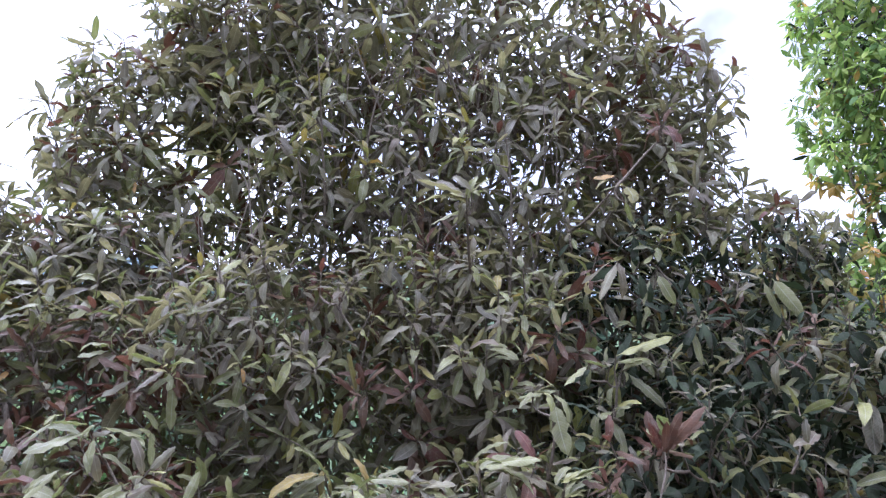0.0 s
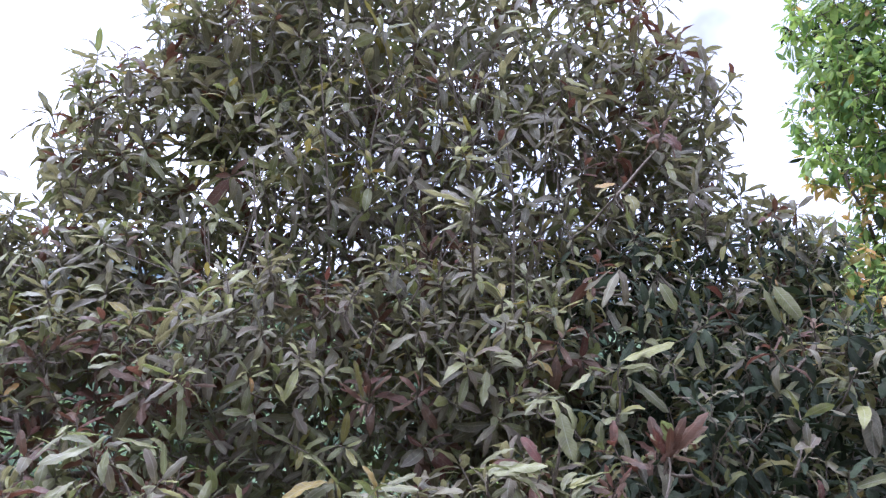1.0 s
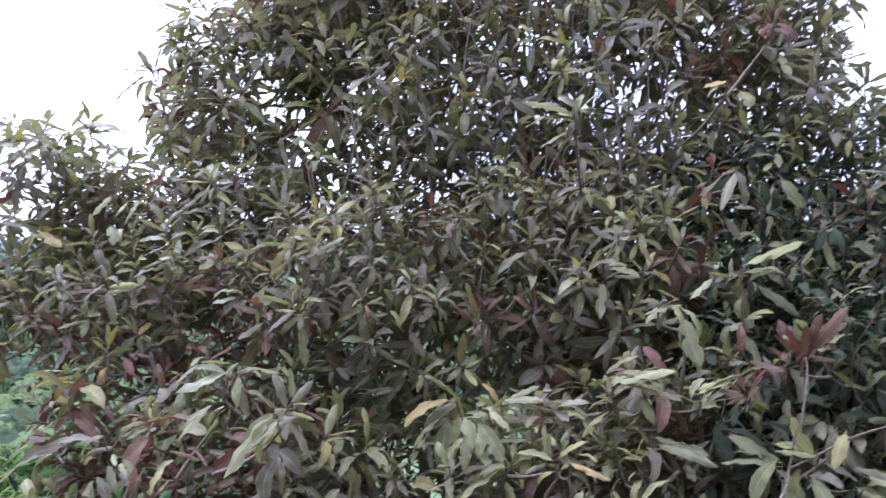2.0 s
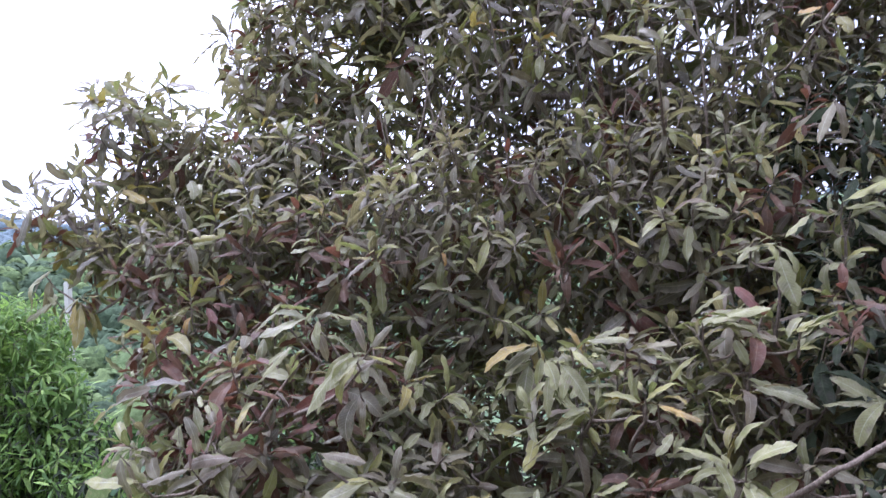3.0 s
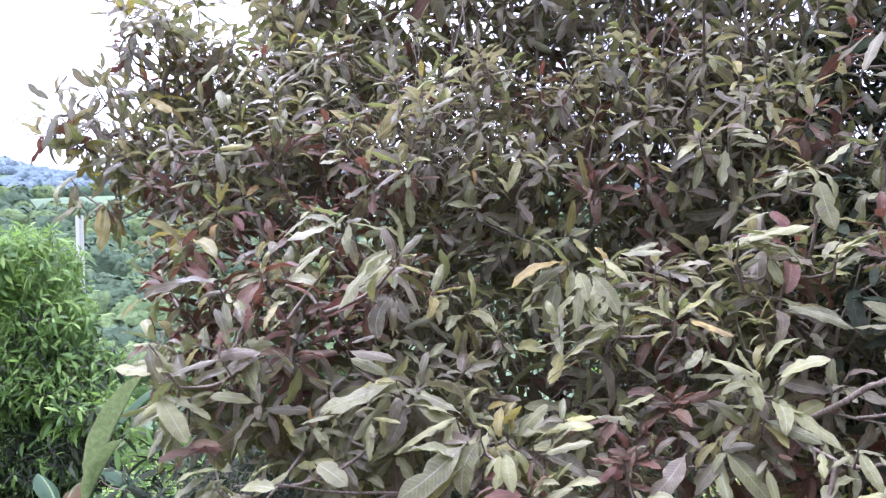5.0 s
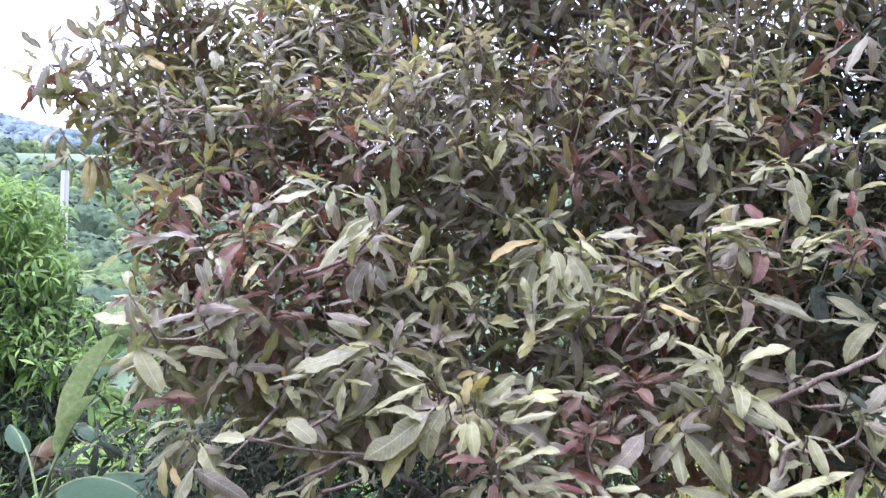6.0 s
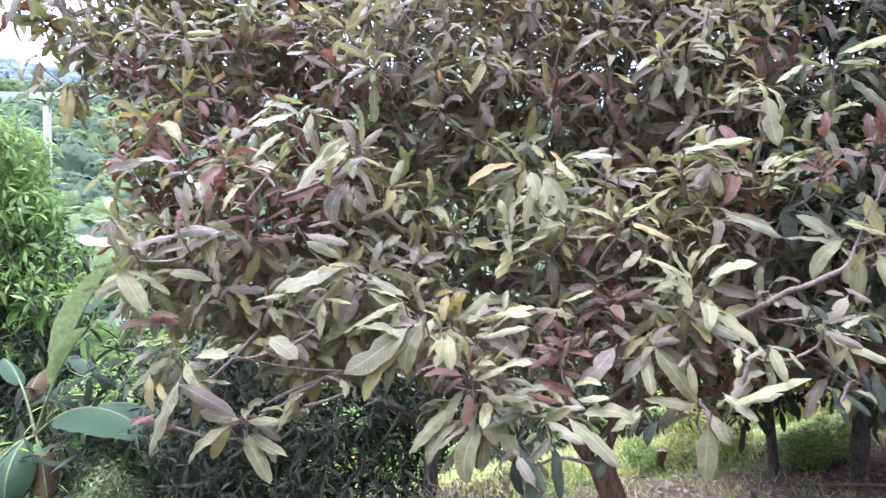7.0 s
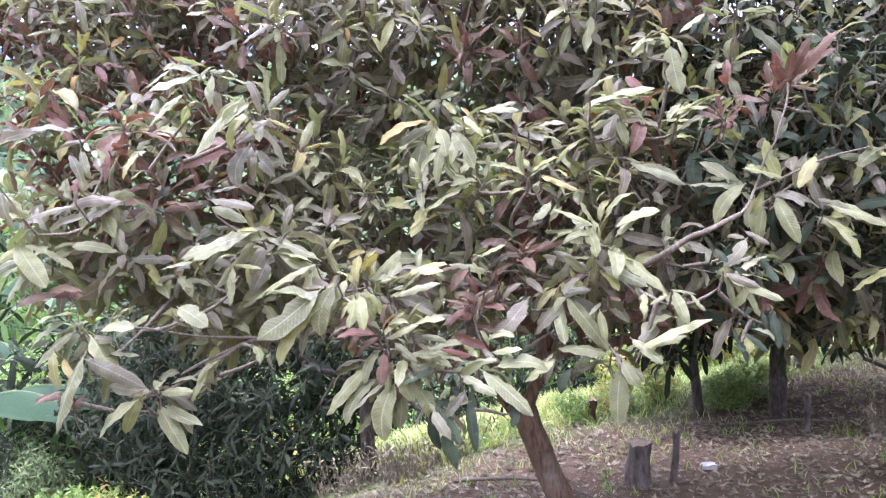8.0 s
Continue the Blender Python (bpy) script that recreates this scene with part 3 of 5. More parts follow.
hero(-1.59, 2.42, 1.93, -1.54, 2.37, 1.84, PALE, 0.4)
hero(-1.50, 2.44, 1.92, -1.49, 2.39, 1.80, RED, 0.34)
hero(-1.38, 2.42, 1.91, -1.42, 2.37, 1.84, YELLOW, 0.34)
hero(-1.53, 2.29, 1.82, -1.50, 2.25, 1.73, RED, 0.3)
hero(-1.49, 2.35, 1.79, -1.41, 2.30, 1.65, PALE, 0.36)
hero(-1.49, 2.23, 1.75, -1.64, 2.19, 1.72, DUSTY, 0.24)
hero(-1.69, 2.24, 1.71, -1.84, 2.19, 1.73, GREEN, 0.3)
hero(-1.75, 2.23, 1.80, -1.70, 2.18, 1.69, DUSTY, 0.34)
hero(-1.85, 2.95, 2.27, -1.77, 2.90, 2.18, RED, 0.4)
hero(-1.44, 2.80, 2.23, -1.51, 2.75, 2.15, PALE, 0.32)
hero(-1.26, 2.71, 2.20, -1.44, 2.65, 2.14, GREEN, 0.28)
hero(-1.20, 2.63, 2.19, -1.20, 2.58, 2.08, PALE, 0.36)
hero(-1.21, 2.42, 2.10, -1.31, 2.37, 2.01, PALE, 0.28)
hero(-1.20, 2.32, 1.94, -1.30, 2.27, 1.98, RED, 0.3)
hero(-0.94, 2.28, 2.08, -1.07, 2.23, 1.91, PALE, 0.36)
hero(-0.96, 2.37, 1.94, -0.99, 2.32, 1.81, DUSTY, 0.5)
hero(-1.14, 2.92, 2.16, -1.28, 2.87, 2.20, GREEN, 0.34)
hero(-1.22, 3.21, 2.18, -1.17, 3.16, 2.25, GREEN, 0.42)
hero(-1.21, 3.30, 2.17, -1.07, 3.25, 2.20, DUSTY, 0.26)
hero(-1.03, 3.33, 2.13, -1.10, 3.28, 2.21, RED, 0.4)
hero(-1.23, 3.08, 2.33, -1.30, 3.02, 2.25, RED, 0.34)
hero(-1.07, 3.32, 2.40, -1.09, 3.27, 2.29, DUSTY, 0.36)
hero(-0.91, 3.33, 2.37, -1.04, 3.28, 2.28, DUSTY, 0.24)
hero(-0.87, 3.29, 2.13, -0.96, 3.24, 2.04, PALE, 0.3)
hero(-0.78, 3.27, 2.06, -0.89, 3.22, 2.05, DUSTY, 0.26)
hero(-0.70, 3.27, 2.30, -0.63, 3.22, 2.19, DUSTY, 0.34)
hero(-0.39, 3.43, 2.35, -0.42, 3.38, 2.45, RED, 0.36)
hero(-0.40, 3.43, 2.36, -0.51, 3.38, 2.41, RED, 0.32)
hero(-0.37, 3.36, 2.35, -0.27, 3.31, 2.43, RED, 0.32)
hero(-0.38, 3.21, 2.31, -0.40, 3.16, 2.25, RED, 0.34)
hero(-0.47, 2.99, 2.02, -0.67, 2.94, 1.95, YELLOW, 0.26)
hero(-0.50, 2.99, 1.98, -0.69, 2.94, 1.82, GREEN, 0.22)
hero(-0.41, 2.71, 1.99, -0.38, 2.66, 1.89, PALE, 0.4)
hero(-0.40, 2.75, 1.94, -0.42, 2.70, 1.80, PALE, 0.34)
hero(-0.36, 2.66, 1.98, -0.28, 2.61, 1.85, PALE, 0.3)
hero(-0.31, 2.63, 2.02, -0.23, 2.58, 1.96, GREEN, 0.3)
hero(-0.28, 2.78, 1.81, -0.45, 2.73, 1.69, GREEN, 0.34)
hero(-0.27, 2.69, 2.04, -0.13, 2.64, 2.05, PALE, 0.3)
hero(-0.10, 2.91, 1.97, 0.02, 2.86, 2.02, DUSTY, 0.3)
hero(0.41, 3.00, 2.29, 0.45, 2.95, 2.11, PALE, 0.36)
hero(0.34, 3.11, 2.33, 0.28, 3.06, 2.27, PALE, 0.34)
hero(0.34, 3.13, 2.32, 0.41, 3.08, 2.35, DUSTY, 0.32)
hero(0.12, 2.80, 2.05, 0.32, 2.75, 2.09, PALE, 0.3)
hero(0.22, 2.85, 2.01, 0.25, 2.80, 1.93, PALE, 0.4)
hero(0.42, 2.79, 2.02, 0.54, 2.74, 2.09, PALE, 0.22)
hero(0.60, 2.90, 2.01, 0.66, 2.85, 2.09, RED, 0.3)
hero(0.57, 2.80, 2.00, 0.46, 2.75, 2.03, RED, 0.3)
hero(0.59, 2.84, 1.99, 0.52, 2.79, 1.97, RED, 0.3)
hero(0.24, 2.77, 1.86, 0.43, 2.71, 1.80, PALE, 0.2)
hero(0.68, 2.86, 1.76, 0.48, 2.81, 1.79, PALE, 0.24)
hero(-0.09, 2.79, 1.82, 0.01, 2.74, 1.89, GREEN, 0.34)
hero(-0.10, 2.76, 1.81, -0.21, 2.71, 1.87, PALE, 0.32)
hero(-0.05, 2.69, 1.82, 0.07, 2.64, 1.77, YELLOW, 0.24)
hero(0.14, 2.57, 1.65, 0.00, 2.52, 1.70, PALE, 0.32)
hero(0.19, 2.57, 1.64, 0.31, 2.52, 1.73, PALE, 0.38)
hero(0.18, 2.60, 1.58, 0.34, 2.55, 1.44, PALE, 0.28)
hero(0.10, 2.58, 1.65, 0.13, 2.53, 1.56, GREEN, 0.36)
hero(0.35, 2.33, 1.49, 0.39, 2.28, 1.40, PALE, 0.36)
hero(0.25, 2.34, 1.30, 0.45, 2.29, 1.39, PALE, 0.26)
hero(0.19, 2.57, 1.22, 0.03, 2.52, 1.26, PALE, 0.36)
hero(0.22, 2.53, 1.18, 0.21, 2.48, 1.02, PALE, 0.46)
hero(0.22, 2.49, 1.23, 0.28, 2.44, 1.16, PALE, 0.42)
hero(0.03, 2.62, 1.42, 0.18, 2.56, 1.26, GREEN, 0.3)
hero(-0.08, 2.55, 1.42, -0.19, 2.50, 1.30, DUSTY, 0.42)
hero(0.04, 2.61, 1.40, -0.06, 2.56, 1.30, DUSTY, 0.36)
hero(-0.11, 2.71, 1.53, -0.27, 2.66, 1.60, RED, 0.3)
hero(-0.10, 2.66, 1.55, 0.07, 2.61, 1.60, RED, 0.26)
hero(-0.11, 2.70, 1.54, -0.08, 2.65, 1.63, RED, 0.3)
hero(-0.11, 2.69, 1.53, -0.21, 2.64, 1.55, RED, 0.3)
hero(0.66, 2.83, 1.78, 0.56, 2.78, 1.65, PALE, 0.3)
hero(0.68, 2.79, 1.74, 0.69, 2.74, 1.60, PALE, 0.32)
hero(0.61, 2.56, 1.62, 0.53, 2.51, 1.54, DUSTY, 0.3)
hero(0.51, 2.41, 1.53, 0.60, 2.36, 1.50, DUSTY, 0.26)
hero(-0.73, 2.36, 1.48, -0.93, 2.31, 1.33, PALE, 0.34)
hero(-0.69, 2.37, 1.49, -0.73, 2.32, 1.33, PALE, 0.4)
hero(-0.74, 2.34, 1.41, -0.87, 2.29, 1.24, GREEN, 0.24)
hero(-0.78, 2.43, 1.54, -0.97, 2.38, 1.45, PALE, 0.26)
hero(-0.76, 2.51, 1.49, -0.90, 2.46, 1.56, PALE, 0.3)
hero(-0.64, 2.50, 1.50, -0.58, 2.45, 1.58, YELLOW, 0.4)
hero(-0.60, 2.46, 1.48, -0.49, 2.41, 1.58, PALE, 0.44)
hero(-0.60, 2.30, 1.47, -0.57, 2.25, 1.37, PALE, 0.46)
hero(-0.62, 2.32, 1.46, -0.63, 2.27, 1.37, GREEN, 0.34)
hero(-0.54, 2.43, 1.46, -0.37, 2.38, 1.56, GREEN, 0.24)
hero(-0.50, 2.35, 1.45, -0.35, 2.31, 1.49, PALE, 0.24)
hero(-0.54, 2.29, 1.34, -0.68, 2.25, 1.36, RED, 0.36)
hero(-0.52, 2.28, 1.35, -0.47, 2.23, 1.44, RED, 0.38)
hero(-0.51, 2.27, 1.33, -0.40, 2.23, 1.38, PALE, 0.3)
hero(-0.52, 2.29, 1.29, -0.52, 2.24, 1.18, RED, 0.46)
hero(-0.58, 2.33, 1.23, -0.71, 2.28, 1.09, PALE, 0.28)
hero(-0.54, 2.32, 1.20, -0.65, 2.27, 1.06, PALE, 0.3)
hero(-0.48, 2.29, 1.20, -0.51, 2.24, 1.02, PALE, 0.38)
hero(-0.51, 2.31, 1.20, -0.62, 2.26, 1.08, DUSTY, 0.26)
hero(-0.48, 2.29, 1.24, -0.43, 2.24, 1.15, PALE, 0.34)
hero(-0.45, 2.30, 1.28, -0.28, 2.25, 1.27, PALE, 0.32)
hero(-0.24, 2.32, 1.27, -0.36, 2.27, 1.30, RED, 0.3)
hero(-0.23, 2.31, 1.24, -0.06, 2.26, 1.13, PALE, 0.34)
hero(-0.20, 2.41, 1.26, -0.10, 2.36, 1.28, PALE, 0.34)
hero(-0.36, 2.22, 1.13, -0.29, 2.17, 1.07, DUSTY, 0.42)
hero(-0.26, 2.43, 1.41, -0.37, 2.38, 1.45, RED, 0.26)
hero(-0.26, 2.49, 1.40, -0.30, 2.44, 1.48, RED, 0.3)
hero(-0.25, 2.53, 1.38, -0.15, 2.48, 1.41, RED, 0.34)
hero(-0.27, 2.69, 1.53, -0.17, 2.64, 1.57, PALE, 0.4)
hero(-0.22, 2.61, 1.49, -0.34, 2.56, 1.53, PALE, 0.34)
hero(-0.44, 2.31, 1.36, -0.34, 2.26, 1.42, PALE, 0.32)
hero(-1.40, 2.09, 1.32, -1.46, 2.04, 1.09, PALE, 0.32)
hero(-1.44, 2.17, 1.35, -1.32, 2.12, 1.24, PALE, 0.4)
hero(-1.52, 2.20, 1.39, -1.67, 2.15, 1.30, PALE, 0.26)
hero(-1.49, 2.18, 1.36, -1.61, 2.13, 1.26, PALE, 0.28)
hero(-1.53, 2.12, 1.31, -1.50, 2.07, 1.21, YELLOW, 0.3)
hero(-1.47, 2.07, 1.20, -1.55, 2.02, 1.16, RED, 0.34)
hero(-1.57, 2.25, 1.47, -1.69, 2.20, 1.40, RED, 0.3)
hero(-1.40, 2.16, 1.36, -1.27, 2.11, 1.41, PALE, 0.32)
hero(-1.26, 2.13, 1.16, -1.39, 2.08, 1.06, PALE, 0.26)
hero(-1.28, 2.26, 1.11, -1.16, 2.21, 0.97, PALE, 0.32)
hero(-1.11, 2.31, 1.23, -1.16, 2.26, 1.12, PALE, 0.32)
hero(-1.27, 2.26, 1.14, -1.14, 2.21, 1.17, PALE, 0.28)
hero(-1.26, 2.19, 1.18, -1.32, 2.14, 1.15, RED, 0.3)
hero(-1.20, 2.28, 1.42, -1.08, 2.23, 1.39, PALE, 0.42)
hero(-1.04, 2.37, 1.54, -1.04, 2.32, 1.43, PALE, 0.34)
hero(-0.98, 2.44, 1.65, -1.21, 2.39, 1.57, PALE, 0.3)
hero(-1.75, 2.27, 1.63, -1.61, 2.21, 1.51, PALE, 0.4)
hero(-1.74, 2.29, 1.52, -1.77, 2.24, 1.43, PALE, 0.34)
hero(-1.39, 2.33, 1.75, -1.55, 2.28, 1.67, DUSTY, 0.3)
hero(-1.12, 2.37, 1.76, -0.95, 2.32, 1.75, DUSTY, 0.28)
hero(-0.32, 2.77, 1.69, -0.53, 2.71, 1.65, DUSTY, 0.3)
hero(-0.01, 2.69, 1.73, -0.07, 2.64, 1.67, PALE, 0.3)
hero(-2.57, 4.50, 4.06, -2.78, 4.45, 3.92, DUSTY, 0.26)
hero(-2.62, 4.62, 4.12, -2.78, 4.57, 4.13, DUSTY, 0.24)
hero(-2.58, 4.58, 4.08, -2.46, 4.53, 4.25, DUSTY, 0.28)
hero(-1.67, 4.60, 3.92, -1.55, 4.55, 4.05, YELLOW, 0.32)
hero(-1.67, 4.56, 3.92, -1.70, 4.51, 4.06, YELLOW, 0.34)
hero(-1.65, 4.54, 3.89, -1.77, 4.49, 3.95, GREEN, 0.3)
hero(-1.64, 4.63, 3.92, -1.40, 4.58, 3.94, PALE, 0.32)
hero(0.08, 3.14, 3.14, -0.12, 3.09, 3.18, DUSTY, 0.24)
hero(0.09, 3.15, 3.13, -0.12, 3.10, 3.13, GREEN, 0.26)
hero(0.10, 3.17, 3.16, 0.17, 3.12, 3.21, GREEN, 0.3)
hero(0.79, 3.58, 3.33, 0.68, 3.53, 3.30, YELLOW, 0.36)
hero(0.82, 3.51, 3.26, 0.83, 3.46, 3.17, YELLOW, 0.6)
hero(0.71, 3.30, 2.47, 0.92, 3.25, 2.54, GREEN, 0.36)
hero(0.74, 3.33, 2.43, 0.86, 3.28, 2.42, PALE, 0.24)
hero(0.76, 3.36, 2.40, 0.91, 3.31, 2.27, PALE, 0.28)
hero(0.68, 3.31, 2.42, 0.57, 3.26, 2.44, PALE, 0.3)
hero(0.45, 3.15, 2.33, 0.29, 3.10, 2.29, GREEN, 0.3)
hero(0.58, 3.23, 2.43, 0.48, 3.18, 2.35, PALE, 0.34)
hero(1.50, 3.60, 2.83, 1.60, 3.55, 2.66, PALE, 0.38)
hero(1.43, 3.52, 2.82, 1.26, 3.47, 2.83, DUSTY, 0.28)
hero(1.73, 3.26, 2.29, 1.71, 3.21, 2.08, DUSTY, 0.4)
hero(0.14, 3.28, 2.45, 0.12, 3.23, 2.30, PALE, 0.32)
hero(0.16, 3.31, 2.50, 0.29, 3.26, 2.48, PALE, 0.34)
hero(-0.53, 3.55, 2.81, -0.50, 3.50, 2.62, DUSTY, 0.36)
hero(1.03, 3.63, 3.59, 0.94, 3.58, 3.52, RED, 0.36)
hero(1.06, 3.72, 3.62, 1.17, 3.67, 3.52, RED, 0.4)
hero(1.11, 3.89, 3.68, 1.17, 3.84, 3.79, RED, 0.36)
hero(1.05, 3.74, 3.62, 1.00, 3.69, 3.71, RED, 0.34)
hero(0.90, 3.32, 2.82, 0.96, 3.27, 2.70, PALE, 0.3)
hero(0.74, 3.36, 2.88, 0.66, 3.31, 2.71, DUSTY, 0.3)
hero(-1.70, 3.07, 2.69, -1.69, 3.02, 2.67, PALE, 0.9)
hero(-1.04, 3.27, 2.16, -0.97, 3.22, 2.12, DUSTY, 0.3)
hero(0.12, 2.78, 2.07, 0.32, 2.73, 2.09, PALE, 0.3)
hero(0.41, 2.78, 1.99, 0.51, 2.73, 2.08, PALE, 0.26)
hero(0.78, 2.85, 2.12, 0.71, 2.80, 2.24, RED, 0.36)
hero(0.79, 2.85, 2.13, 0.86, 2.79, 2.28, RED, 0.36)
hero(0.80, 2.84, 2.13, 0.95, 2.78, 2.29, RED, 0.32)
hero(0.78, 2.83, 2.12, 0.78, 2.78, 2.24, RED, 0.34)
hero(0.86, 2.74, 1.88, 0.80, 2.69, 1.77, YELLOW, 0.4)
hero(0.76, 2.72, 1.80, 0.62, 2.67, 1.83, GREEN, 0.22)
hero(0.72, 2.70, 1.75, 0.79, 2.65, 1.60, PALE, 0.34)
hero(0.94, 2.88, 1.70, 1.12, 2.83, 1.62, GREEN, 0.26)
hero(0.92, 2.84, 1.66, 1.05, 2.79, 1.55, GREEN, 0.28)
hero(-0.41, 3.40, 2.30, -0.52, 3.35, 2.42, RED, 0.34)
hero(-0.40, 3.40, 2.31, -0.28, 3.34, 2.46, RED, 0.34)
hero(-0.41, 3.39, 2.31, -0.44, 3.33, 2.48, YELLOW, 0.3)
hero(-3.00, 3.17, 2.84, -3.15, 3.12, 2.80, DUSTY, 0.3)
hero(-3.04, 3.27, 2.92, -3.12, 3.22, 3.00, DUSTY, 0.34)
hero(-3.06, 3.30, 2.94, -2.92, 3.25, 3.03, DUSTY, 0.34)
hero(-2.86, 3.10, 2.81, -2.89, 3.05, 2.64, DUSTY, 0.36)
hero(-2.85, 3.19, 2.92, -2.80, 3.14, 2.78, DUSTY, 0.36)
hero(-2.84, 3.37, 2.98, -2.93, 3.31, 3.08, DUSTY, 0.32)
hero(-2.79, 3.29, 2.95, -2.92, 3.24, 2.95, DUSTY, 0.26)
hero(-2.74, 3.23, 2.93, -2.74, 3.18, 2.80, DUSTY, 0.3)
hero(-2.87, 3.40, 2.99, -2.77, 3.35, 3.07, DUSTY, 0.36)
hero(-2.66, 3.11, 2.77, -2.67, 3.06, 2.72, DUSTY, 0.4)
hero(-2.73, 3.35, 2.96, -2.58, 3.30, 2.91, DUSTY, 0.28)
hero(-2.62, 3.13, 2.78, -2.69, 3.08, 2.74, DUSTY, 0.28)
hero(-3.01, 3.79, 3.61, -3.14, 3.74, 3.66, DUSTY, 0.3)
hero(-3.00, 3.75, 3.56, -3.16, 3.70, 3.59, DUSTY, 0.26)
hero(-3.00, 3.71, 3.50, -3.12, 3.66, 3.48, DUSTY, 0.3)
hero(-2.44, 3.61, 3.49, -2.24, 3.56, 3.42, DUSTY, 0.28)
hero(-2.78, 3.53, 3.22, -2.81, 3.48, 3.08, YELLOW, 0.3)
hero(-2.49, 3.32, 2.91, -2.55, 3.27, 2.82, YELLOW, 0.34)
hero(-2.52, 3.33, 2.90, -2.36, 3.28, 2.81, YELLOW, 0.3)
hero(-2.16, 3.40, 3.05, -2.23, 3.35, 2.95, PALE, 0.4)
hero(-1.93, 3.26, 2.99, -1.99, 3.21, 2.88, PALE, 0.36)
hero(-2.08, 3.24, 2.88, -2.04, 3.19, 2.78, PALE, 0.4)
hero(-2.65, 3.59, 3.19, -2.50, 3.54, 3.12, RED, 0.36)
hero(-1.74, 3.12, 2.56, -1.66, 3.07, 2.61, RED, 0.36)
hero(-1.78, 3.14, 2.55, -1.89, 3.09, 2.57, RED, 0.3)
hero(-1.67, 3.13, 2.56, -1.52, 3.08, 2.59, RED, 0.3)
hero(-1.76, 3.14, 2.50, -1.93, 3.09, 2.50, RED, 0.28)
hero(-2.70, 3.00, 2.48, -2.77, 2.95, 2.33, DUSTY, 0.28)
hero(-2.64, 2.99, 2.36, -2.75, 2.94, 2.28, PALE, 0.2)
hero(-2.52, 2.98, 2.35, -2.48, 2.93, 2.18, YELLOW, 0.2)
hero(-1.15, 2.33, 1.56, -1.24, 2.28, 1.55, PALE, 0.3)
hero(-0.64, 2.48, 1.57, -0.65, 2.43, 1.49, YELLOW, 0.4)
hero(-0.45, 2.52, 1.52, -0.35, 2.47, 1.53, GREEN, 0.3)
hero(-0.63, 2.32, 1.36, -0.71, 2.27, 1.34, RED, 0.22)
hero(-0.96, 2.32, 1.29, -0.93, 2.27, 1.25, PALE, 0.4)
hero(0.51, 2.41, 1.52, 0.66, 2.36, 1.46, PALE, 0.25)
hero(-0.34, 2.22, 1.14, -0.28, 2.17, 0.98, SHADED, 0.3)
hero(-0.25, 2.23, 1.17, -0.22, 2.18, 1.03, SHADED, 0.28)
hero(0.01, 2.46, 1.23, -0.08, 2.41, 1.17, PALE, 0.34)
hero(-0.28, 2.26, 1.23, -0.17, 2.21, 1.19, PALE, 0.3)
hero(0.66, 2.44, 1.41, 0.67, 2.38, 1.31, SHADED, 0.3)
hero(0.56, 2.37, 1.36, 0.62, 2.31, 1.32, SHADED, 0.3)
hero(0.15, 2.58, 1.52, 0.29, 2.53, 1.46, GREEN, 0.3)
hero(0.28, 2.45, 1.46, 0.28, 2.40, 1.40, GREEN, 0.36)
hero(0.06, 2.50, 1.19, 0.03, 2.46, 1.12, SHADED, 0.4)
hero(-0.12, 2.29, 1.14, -0.12, 2.24, 1.08, SHADED, 0.4)
hero(-0.28, 2.52, 1.52, -0.35, 2.47, 1.44, RED, 0.3)
hero(-0.23, 2.49, 1.44, -0.26, 2.44, 1.37, RED, 0.26)
hero(-0.17, 2.61, 1.43, -0.21, 2.56, 1.48, RED, 0.3)
hero(0.50, 2.52, 1.59, 0.53, 2.47, 1.55, SHADED, 0.4)
hero(-0.36, 2.28, 1.24, -0.45, 2.23, 1.21, SHADED, 0.3)
hero(-0.10, 2.65, 1.45, -0.13, 2.60, 1.49, GREEN, 0.4)
hero(0.02, 2.63, 1.44, -0.05, 2.58, 1.37, YELLOW, 0.22)
hero(0.18, 2.56, 1.42, 0.22, 2.51, 1.41, RED, 0.4)
hero(0.65, 2.56, 1.55, 0.69, 2.50, 1.49, SHADED, 0.35)
hero(0.15, 2.56, 1.38, 0.17, 2.51, 1.29, GREEN, 0.3)


main_lobes = [
    L(-1.35, 2.95, 1.72, 0.60, 0.6, 0.55), L(-0.55, 3.05, 1.62, 0.55, 0.6, 0.42), L(0.22, 3.1, 1.65, 0.6, 0.6, 0.42),
    L(1.0, 3.4, 1.85, 0.6, 0.6, 0.6), L(1.8, 3.8, 2.1, 0.75, 0.7, 0.75),
    L(-2.05, 3.5, 2.58, 0.75, 0.55, 0.32), L(-0.95, 3.6, 2.4, 0.7, 0.65, 0.6), L(0.0, 3.9, 2.5, 0.7, 0.7, 0.6),
]
main_lobes += [L(-1.75, 2.85, 1.75, 0.45, 0.4, 0.42), L(-1.9, 3.1, 2.08, 0.42, 0.35, 0.3), L(1.05, 3.45, 1.42, 0.42, 0.4, 0.32), L(1.55, 3.75, 1.40, 0.45, 0.4, 0.36)]
main_lobes += [
    L(0.8, 4.1, 2.7, 0.7, 0.65, 0.6, 0.88), L(1.55, 4.5, 3.0, 0.65, 0.6, 0.42, 0.9), L(-3.05, 3.35, 2.86, 0.24, 0.18, 0.16, 0.75), L(-2.8, 3.35, 2.72, 0.25, 0.2, 0.2, 0.85), L(-1.9, 3.95, 2.95, 0.5, 0.4, 0.4),
    L(-2.6, 3.7, 3.15, 0.38, 0.36, 0.40), L(-1.6, 4.6, 3.6, 1.0, 0.7, 0.7, 0.9), L(-0.6, 4.5, 3.5, 0.8, 0.7, 0.8, 0.78),
]
